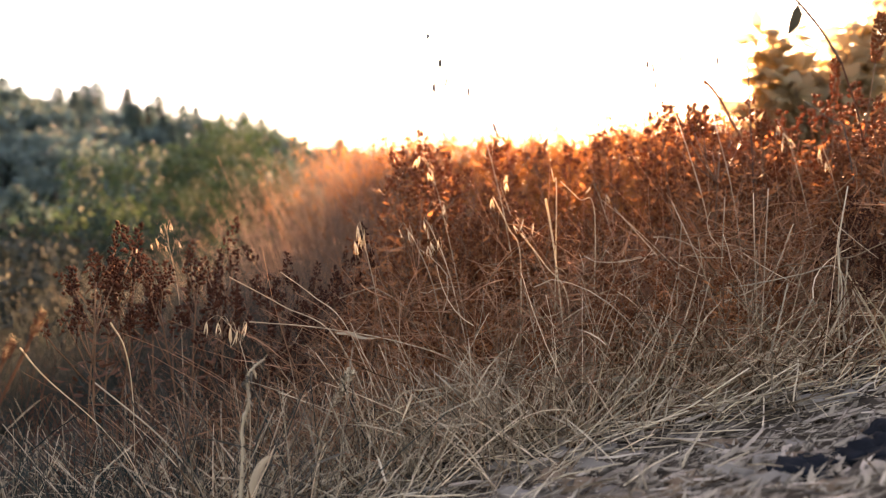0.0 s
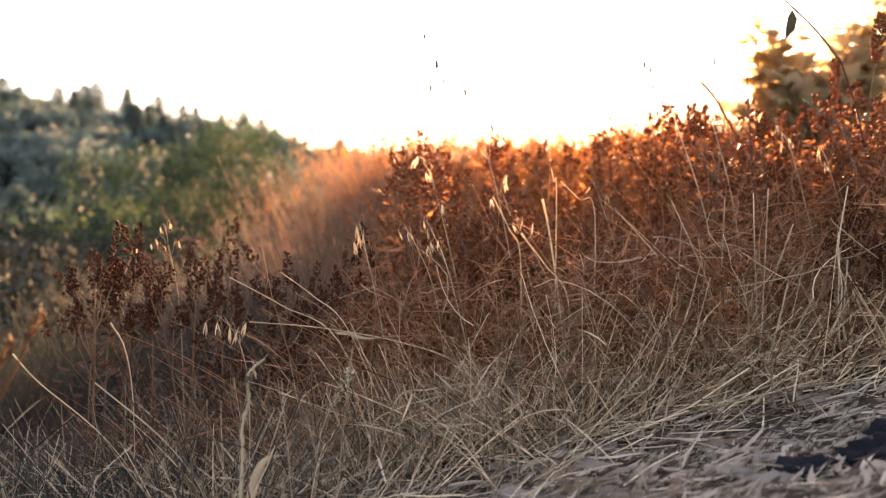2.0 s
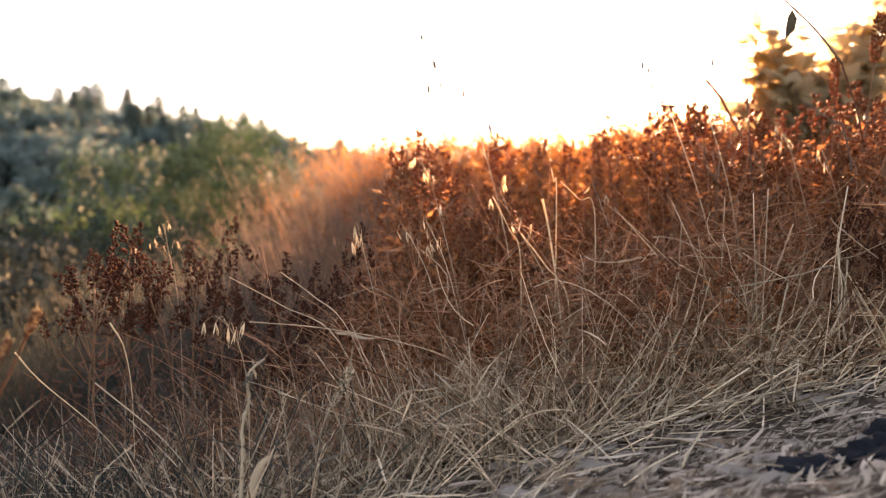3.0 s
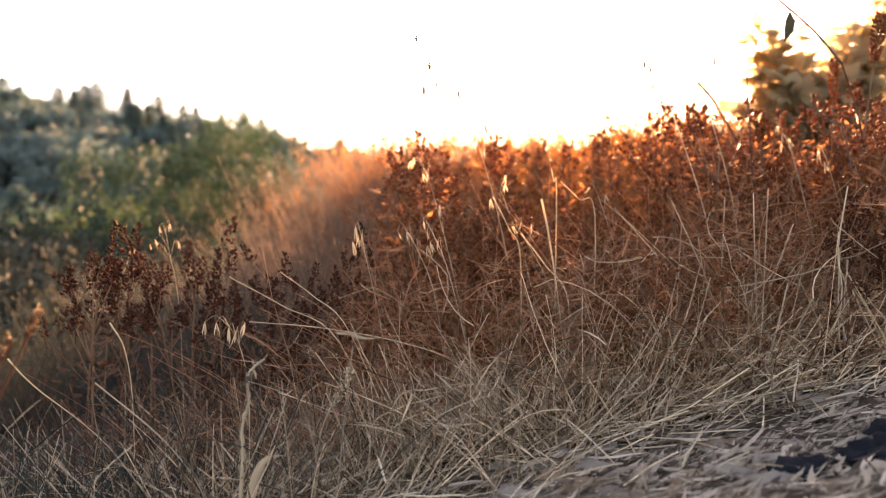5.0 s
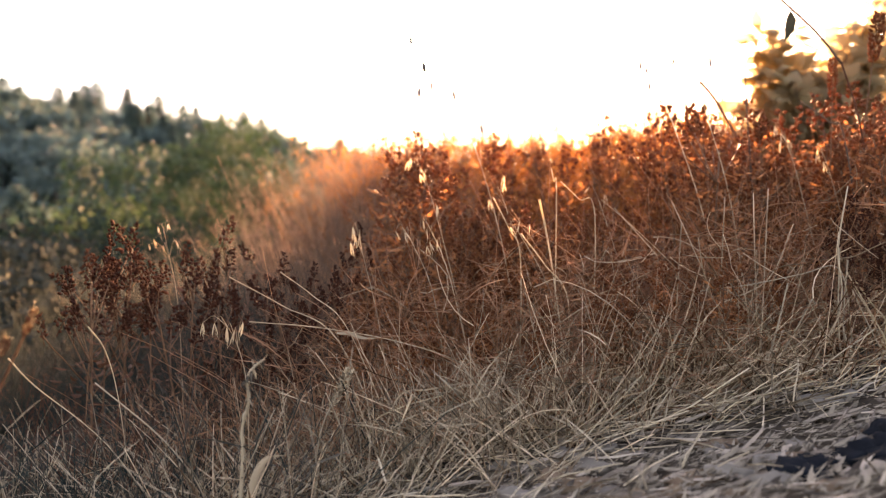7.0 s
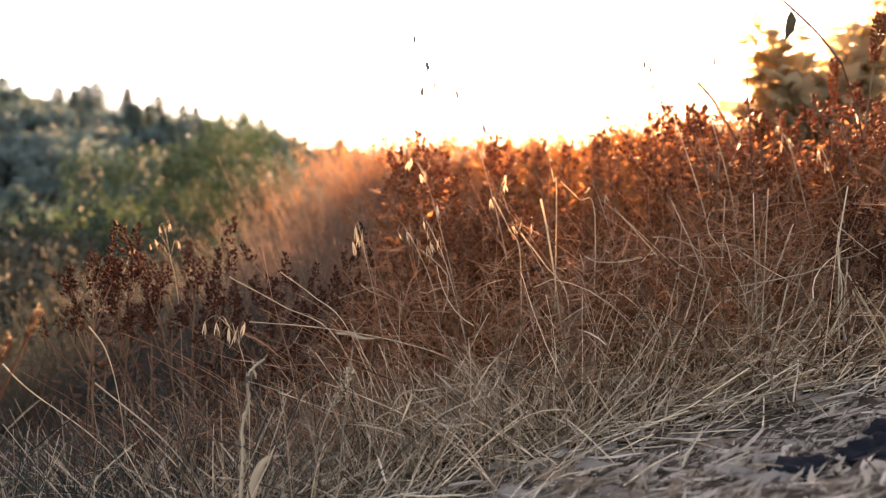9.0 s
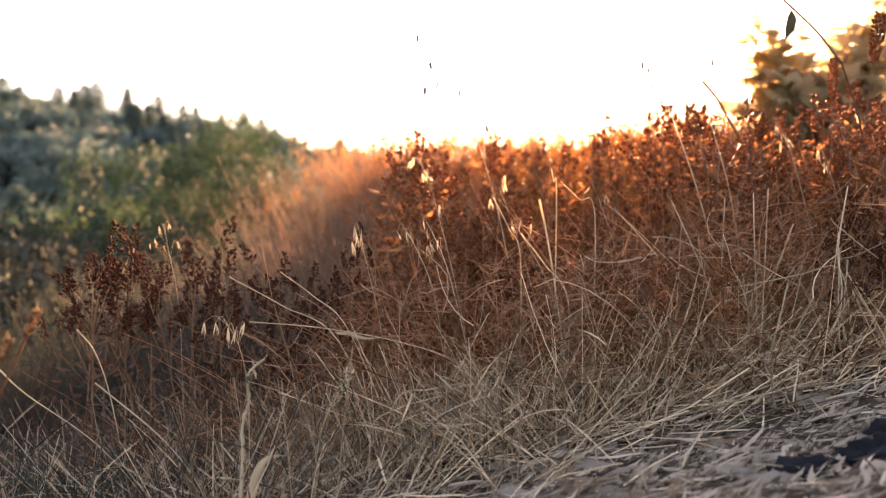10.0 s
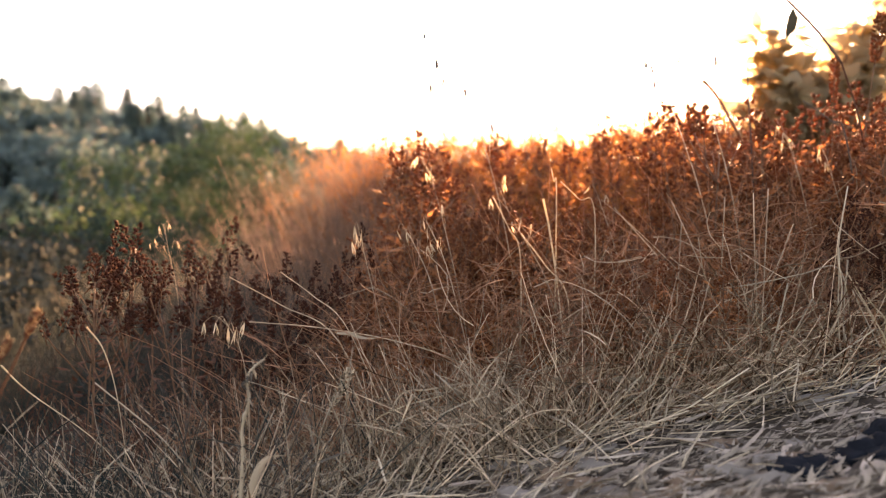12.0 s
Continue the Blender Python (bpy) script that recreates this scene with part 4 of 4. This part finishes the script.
def spike(tip, foot, length, width, material, stem, label, sway="weed", share=0.6, n=150, beard=0):
    """A stalk that ends in a dense seed spike; tip and foot in the place, the spike along the stalk's last stretch."""
    rng = random.Random(int(1000 * tip[0]) + 7)
    f = Vector((foot[0], foot[1], height(foot[0], foot[1])))
    base = empty("seed_spike", Matrix.Translation(f))
    top = Vector(tip) - f
    bend = Vector((top.x * 0.3, top.y * 0.5, top.z * 0.55))
    way = curve_through([Vector((0, 0, -0.01)), bend, top], 12)
    b = Build()
    b.tube(way, 0.0016, 0.0009, 5)
    part("stalk", b, stem, base)
    axis = (way[-1] - way[-4]).normalized()
    b = Build()
    for k in range(n):
        t = (k + rng.random()) / n
        w = rng.uniform(0, 6.28)
        side = axis.cross(Vector((math.cos(w), math.sin(w), 0.3 * math.sin(3 * w)))).normalized()
        c = top - axis * (length * t) + side * (width * 0.28 * math.sin(math.pi * min(1, 0.15 + 0.8 * t)))
        b.seed(c, side + axis * 0.9, width * rng.uniform(0.3, 0.5), width * rng.uniform(0.16, 0.28), 4)
    tagged(part("seed_head", b, material, base), kind="stuff")
    if beard:
        b = Build()
        for k in range(beard):
            t = rng.random()
            w = rng.uniform(0, 6.28)
            side = axis.cross(Vector((math.cos(w), math.sin(w), 0.2))).normalized()
            b.tube(bent(top - axis * (length * t), side * 0.8 + axis, width * rng.uniform(0.7, 1.2), 2, 0, 0.05, rng), 0.00022, 0.0001)
        tagged(part("bristles", b, M_PALE, base, "pale fine bristles"), kind="stuff")
    tagged(base, label, "seed spike")
    return sways(base, sway, share)


def spikes():
    spike((-0.112, 0.90, 0.132), (-0.165, 0.92), 0.055, 0.0125, M_STRAW_GREY, M_STRAW_GREY, "weathered grey grass head leaning in the stubble", "near oat", 0.5, 110, 60)
    dark = "dense rust-brown seed spike rising over the weeds"
    spike((0.775, 1.30, 0.694), (0.745, 1.34), 0.085, 0.024, M_RUST, M_STEM, dark)
    spike((0.692, 1.30, 0.616), (0.705, 1.36), 0.075, 0.018, M_RUST, M_STEM, dark)
    spike((0.473, 1.40, 0.553), (0.500, 1.45), 0.06, 0.022, M_RUST, M_STEM, dark)
    spike((0.560, 1.30, 0.522), (0.585, 1.36), 0.05, 0.020, M_RUST, M_STEM, dark)
    spike((-0.326, 0.60, 0.228), (-0.425, 0.62), 0.024, 0.0075, M_BLACKHEAD, M_DARKWEED, "brown bristly grass head leaning over the hollow", "near oat", 1.0, 70, 30)
    spike((-0.341, 0.585, 0.207), (-0.440, 0.60), 0.018, 0.007, M_BLACKHEAD, M_DARKWEED, "brown bristly grass head leaning over the hollow", "near oat", 0.8, 60, 20)


spikes()


def dead_stem():
    """A weathered stem with a crooked top; shrivelled leaves cling to it."""
    rng = random.Random(19)
    line = [Vector(p) for p in ((-0.209, 0.74, 0.0), (-0.201, 0.74, 0.070), (-0.202, 0.74, 0.098), (-0.195, 0.74, 0.127), (-0.197, 0.74, 0.149), (-0.190, 0.74, 0.161), (-0.180, 0.74, 0.169))]
    foot = Vector((line[0].x, line[0].y, height(line[0].x, line[0].y)))
    base = empty("dead_stem", Matrix.Translation(foot))
    way = curve_through([Vector((0, 0, -0.01))] + [p - foot for p in line[1:]], 6)
    b = Build()
    b.tube(way, 0.0024, 0.0012, 6)
    part("stem", b, M_STRAW_GREY, base)
    for i in range(46):
        p = way[rng.randrange(2, len(way))]
        a = rng.uniform(0, 6.28)
        d = Vector((math.cos(a) * 0.5, math.sin(a) * 0.5, rng.uniform(-1.2, 1.2)))
        b = Build()
        b.blade(bent(p, d, rng.uniform(0.006, 0.015), 4, 0.12, 0.2, rng), rng.uniform(0.0012, 0.0032), (d.y, -d.x, 0.4), 0.4)
        part("shrivelled_leaf", b, M_DULL if i % 3 else M_STRAW_GREY, base)
    tagged(base, "pale weathered dead stem with shrivelled leaves", "stem")


dead_stem()


def bare_twig():
    """A thin dark twig that rises over the weeds; its upper shoot, with one leaf, moves in the wind."""
    line = [Vector(p) for p in ((0.743, 1.25, 0.109), (0.732, 1.25, 0.319), (0.707, 1.25, 0.492), (0.676, 1.25, 0.595))]
    foot = Vector((line[0].x, line[0].y, height(line[0].x, line[0].y)))
    base = empty("twig", Matrix.Translation(foot))
    b = Build()
    b.tube(curve_through([Vector((0, 0, -0.01))] + [p - foot for p in line[1:]], 5), 0.0016, 0.0016, 5)
    part("lower_stem", b, M_DARKWEED, base)
    top = line[-1]
    b = Build()
    b.tube(curve_through([Vector((0, 0, 0))] + [Vector(p) - top for p in ((0.640, 1.25, 0.653), (0.598, 1.25, 0.704), (0.571, 1.25, 0.735))], 5), 0.0022, 0.0021, 5)
    shoot = part("shoot", b, M_BARK, base, at=Matrix.Translation(top - foot))
    b = Build()
    b.leaf(Vector((0.602, 1.25, 0.695)) - top, (-0.15, 0.1, -1), (1, 0.4, 0), 0.05, 0.026)
    part("leaf", b, M_DIM, shoot, "single grey-green leaf")
    tagged(base, "thin dark bare twig with one hanging leaf", "twig")
    sways(shoot, "shoot")


bare_twig()


# ---- the broad-leaved bush on the crest ----
def broad_bush():
    rng = random.Random(5)
    x, y = 1.30, 2.5
    base = empty("broad_leaved_bush", pose(x, y, height(x, y)))
    tips = [(1.031, 2.50, 1.006), (1.115, 2.45, 0.999), (1.130, 2.55, 0.962), (1.075, 2.50, 0.880), (1.227, 2.60, 0.924), (1.257, 2.50, 0.891), (1.105, 2.40, 0.815), (1.098, 2.60, 0.796), (1.277, 2.60, 0.830), (1.028, 2.55, 0.767),
            (1.391, 2.60, 1.043), (1.391, 2.50, 1.033), (1.493, 2.55, 1.107), (1.467, 2.60, 0.924), (1.516, 2.50, 0.991), (1.273, 2.45, 0.826), (1.157, 2.45, 0.742), (1.606, 2.70, 0.944), (1.427, 2.60, 0.820), (1.192, 2.70, 0.861), (1.330, 2.50, 0.943), (1.606, 2.60, 1.119)]
    for tip in tips:
        tip = Vector(tip) + Vector((0.04 - x, -y, -height(x, y)))
        mid = Vector((tip.x * 0.35 + rng.gauss(0, 0.03), tip.y * 0.4, tip.z * 0.5))
        line = curve_through([Vector((rng.gauss(0, 0.03), rng.gauss(0, 0.03), -0.02)), mid, tip], 5)
        b = Build()
        b.tube(line, 0.006, 0.002, 5)
        br = part("branch", b, M_BARK, base)
        lb = Build()
        for p in line[len(line) // 3:]:
            for _ in range(11):
                w = rng.uniform(0, 6.28)
                dd = Vector((math.cos(w), math.sin(w), rng.uniform(-0.7, 0.5)))
                lb.leaf(p + dd * rng.uniform(0.005, 0.04), dd, (dd.y, -dd.x, rng.uniform(-1.5, 1.5)), rng.uniform(0.05, 0.095), rng.uniform(0.04, 0.065))
        tagged(part("leaves", lb, M_LEAF_DRY, br, "olive-brown broad leaves"), kind="stuff")
    tagged(base, "broad-leaved olive bush backlit on the crest", "bush")


broad_bush()


# ---- shrubs in the hollow and the wooded hill ----
def crown(rng, w, h, n, leaf, lobes):
    """Leaf clumps on an uneven outline with gaps."""
    b = Build()
    cs = [(Vector((rng.gauss(0, w * 0.28), rng.gauss(0, w * 0.28), h * rng.uniform(0.25, 0.82))), w * rng.uniform(0.16, 0.32)) for _ in range(lobes)]
    for _ in range(n):
        c, r = rng.choice(cs)
        d = Vector((rng.gauss(0, 1), rng.gauss(0, 1), rng.gauss(0, 0.8))).normalized()
        p = c + d * r * rng.uniform(0.55, 1.08)
        if p.z < h * 0.08:
            continue
        b.leaf(p, Vector((d.x, d.y, rng.gauss(0, 0.6))), (rng.gauss(0, 1), rng.gauss(0, 1), rng.gauss(0, 1)), leaf * rng.uniform(0.6, 1.3), leaf * rng.uniform(0.4, 0.9))
    return b


def pointed_crown(rng, w, h, n, leaf):
    """Leaf clumps of a pointed tree, ragged towards the tip."""
    b = Build()
    turns = [rng.uniform(0.85, 1.12) for _ in range(9)]
    for _ in range(n):
        f = rng.random() ** 1.1
        a = rng.uniform(0, 6.28)
        r = w / 2 * (1 - f) ** 0.5 * turns[int(f * 8.9)] * rng.uniform(0.0, 1.0)
        d = Vector((math.cos(a), math.sin(a), rng.uniform(-0.5, 0.3)))
        b.leaf((d.x * r, d.y * r, h * (0.1 + 0.9 * f)), d, (rng.gauss(0, 1), rng.gauss(0, 1), rng.gauss(0, 1)), leaf * rng.uniform(0.6, 1.3) * (1.1 - 0.5 * f), leaf * rng.uniform(0.4, 0.9) * (1.1 - 0.5 * f))
    return b


def shrub(name, x, y, w, h, seed, leaf=0.055, n=7000, material=None, label="dense green shrub in the hollow"):
    rng = random.Random(seed)
    base = empty(name, pose(x, y, height(x, y) - 0.05))
    for i in range(4):
        b = Build()
        b.tube(bent((0, 0, -0.1), (rng.gauss(0, 0.5), rng.gauss(0, 0.5), 1), h * 0.7, 6, 0, 0.1, rng), 0.03, 0.008, 5)
        part("limb", b, M_BARK, base)
    part("crown", crown(rng, w, h, n, leaf, 14), material or M_SHRUB, base)
    return tagged(base, label, "shrub", "shrubs in the hollow")


shrub("shrub", -2.45, 10.0, 1.9, 2.35, 31)
shrub("shrub", -3.4, 10.0, 1.7, 2.0, 32)
shrub("shrub", -5.6, 13.0, 2.2, 1.5, 33)
shrub("shrub", -4.3, 9.5, 1.4, 0.95, 34, material=M_LEAF, label="bright green low shrub in the hollow")
shrub("shrub", -7.2, 13.5, 2.4, 1.3, 35)
shrub("shrub", -3.9, 14.5, 2.2, 2.3, 36)
shrub("shrub", -2.2, 9.5, 0.9, 1.2, 37)
# Low bushes added to cover sunlit slope grass, shade in their leaf colour.
for _k, (_x, _y, _w, _h) in enumerate(((-2.9, 4.8, 1.1, 0.7), (-2.3, 4.3, 0.8, 0.55), (-3.4, 5.6, 1.3, 0.8), (-2.0, 5.4, 0.9, 0.65), (-2.7, 6.4, 1.2, 0.85), (-4.3, 6.6, 1.5, 0.9), (-2.0, 3.4, 0.7, 0.4))):
    shrub("low_bush", _x, _y, _w, _h, 60 + _k, 0.05, 1600, M_LOWBUSH if _y > 5 else M_DIM, "low grey-green bush added on the slope, darkened as in shade")


def woods():
    rng = random.Random(77)
    models = []
    for k in range(5):
        w, h = ((6.5, 6.5), (6.5, 7.5), (6.5, 8.5), (4.2, 9.0), (8.0, 9.5))[k]
        base = empty("tree", Matrix())
        b = Build()
        line = bent((0, 0, -0.6), (rng.gauss(0, 0.05), rng.gauss(0, 0.05), 1), h * 0.8, 6, 0, 0.03, rng)
        b.tube(line, 0.22, 0.06, 6)
        for _ in range(5):
            b.tube(bent(line[rng.randint(2, 5)], (rng.gauss(0, 1), rng.gauss(0, 1), 0.8), h * 0.3, 3, 0, 0.1, rng), 0.07, 0.02, 4)
        part("trunk", b, M_BARK, base)
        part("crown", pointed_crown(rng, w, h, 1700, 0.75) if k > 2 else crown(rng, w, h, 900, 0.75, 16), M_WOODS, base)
        tagged(base, "blue-green tree on the far wooded hill, haze in its colour", "tree", "trees on the hill")
        models.append([base, False])
    spots = []
    for u, k, grow in ((-0.597, 4, 1.05), (-0.574, 4, 0.85), (-0.540, 1, 0.75), (-0.522, 4, 0.86), (-0.486, 4, 0.92), (-0.470, 4, 1.0), (-0.428, 3, 1.0), (-0.412, 1, 0.6), (-0.386, 4, 0.9), (-0.352, 4, 0.8),
                       (-0.335, 3, 0.85), (-0.30, 4, 0.7), (-0.271, 4, 0.85), (-0.246, 4, 0.7), (-0.221, 0, 0.5)):
        spots.append((u * 156, 156, k, grow * (0.86 if k > 2 else 0.95)))
    while len(spots) < 260:
        y = rng.uniform(40, 142)
        u = rng.uniform(-0.72, -0.05)
        spots.append((u * y, y, rng.choice((0, 1, 2, 0, 1, 2, 3)), rng.uniform(0.6, 1.0)))
    for x, y, k, s in spots:
        m = pose(x, y, height(x, y), 0, 0, rng.uniform(0, 360))
        src, used = models[k]
        ob = copy_thing(src, m) if used else src
        models[k][1] = True
        ob.matrix_basis = m @ Matrix.Scale(s, 4)


woods()


# ---- the bare strip: stones and scraps ----
def stone(name, x, y, w, d, h, seed, material, label, category="stone"):
    rng = random.Random(seed)
    bm = bmesh.new()
    bmesh.ops.create_icosphere(bm, subdivisions=3, radius=1)
    for v in bm.verts:
        f = 1 + 0.55 * noise.noise(v.co * 1.5 + Vector((seed, 0, 0))) + 0.36 * noise.noise(v.co * 4 + Vector((0, seed, 0))) + 0.14 * noise.noise(v.co * 9 + Vector((0, 0, seed)))
        v.co = Vector((v.co.x * w / 2 * f, v.co.y * d / 2 * f, max(-0.4, v.co.z) * h / 2 * f))
    me = bpy.data.meshes.new(name)
    bm.to_mesh(me)
    bm.free()
    me.materials.append(material)
    me.polygons.foreach_set("use_smooth", [True] * len(me.polygons))
    ob = new(name, me)
    ob.matrix_basis = pose(x, y, height(x, y) + 0.1 * h, 0, -11, rng.uniform(0, 360) if h > 0.035 or w > 0.05 else rng.gauss(0, 35))
    return tagged(ob, label, category)


def strip():
    rng = random.Random(3)
    for k, (x, y, w, h) in enumerate(((0.322, 0.683, 0.045, 0.030), (0.346, 0.690, 0.040, 0.026), (0.334, 0.670, 0.034, 0.018), (0.398, 0.705, 0.050, 0.030), (0.436, 0.712, 0.052, 0.036),
                                      (0.418, 0.688, 0.046, 0.026), (0.448, 0.690, 0.046, 0.030), (0.452, 0.735, 0.050, 0.034), (0.405, 0.668, 0.034, 0.016))):
        stone("dark_stone", x, y, w, w * 0.85, h, 2 + 3 * k, M_BLUEBLACK, "blue-black lump lying on the bare strip")
    stone("pale_flake", 0.207, 0.757, 0.055, 0.024, 0.012, 51, M_STRIP, "pale flat flake of stone among straw", "stone")
    stone("pale_flake", 0.387, 0.652, 0.040, 0.030, 0.020, 54, M_STRIP, "pale flat flake of stone among straw", "stone")
    for i in range(90):
        u, y = rng.uniform(0.05, 0.72), rng.uniform(0.56, 0.92)
        w = rng.uniform(0.015, 0.055)
        stone("clod", u * y, y, w, w * rng.uniform(0.4, 0.8), w * rng.uniform(0.25, 0.45), 20 + i, M_STONE if i % 3 else M_CLOD, "dusty clod of dry earth on the bare strip", "clod")
    b = Build()
    for _ in range(6500):
        u, y = rng.uniform(-0.1, 0.74), rng.uniform(0.55, 1.02)
        x = u * y
        w = rng.gauss(0.3, 0.55) + rng.choice((0, math.pi))
        b.leaf((x, y, height(x, y) + rng.uniform(0.002, 0.012)), (math.cos(w), math.sin(w), 0.2 * math.cos(w) + rng.uniform(-0.1, 0.15)), (math.sin(w), -math.cos(w), rng.uniform(-0.3, 0.3)),
               0.005 + 0.03 * rng.random() ** 2, 0.0015 + 0.006 * rng.random() ** 3)
    stuff("leaf_litter", b, M_SCRAP, "bleached leaf and bark scraps on the bare strip", "leaf litter")
    b = Build()
    for _ in range(380):
        u, y = rng.uniform(0.0, 0.74), rng.uniform(0.58, 1.04)
        x = u * y
        w = rng.gauss(0.3, 0.4)
        p = Vector((x, y, height(x, y) + rng.uniform(0.003, 0.012)))
        b.blade(bent(p, (math.cos(w), math.sin(w), 0.2 * math.cos(w) + rng.uniform(-0.05, 0.12)), rng.uniform(0.02, 0.075), 4, 0.04, 0.1, rng), rng.uniform(0.002, 0.009), (math.sin(w), -math.cos(w), rng.uniform(-0.4, 0.4)), 0.3)
    stuff("bark_strips", b, M_STRIP, "bleached bark and leaf strips along the bare strip", "litter")
    b = Build()
    b.tube(curve_through([(0.095, 0.85, -0.011), (0.100, 0.85, 0.010), (0.106, 0.85, 0.029)], 3), 0.0085, 0.0065, 6)
    tagged(new("stick", b.mesh("stick", M_STRAW_GREY)), "short pale broken stick in the straw", "stick")


strip()


def motions():
    for ob, rest, kind, share in MOVERS:
        rows = [(t, Matrix.Translation(rest.translation) @ pose(0, 0, 0, 0, a * share, 0) @ Matrix.Translation(-rest.translation) @ rest)
                for t, a in zip(TIMES, SWAY[kind])]
        walk(ob, rows)


motions()
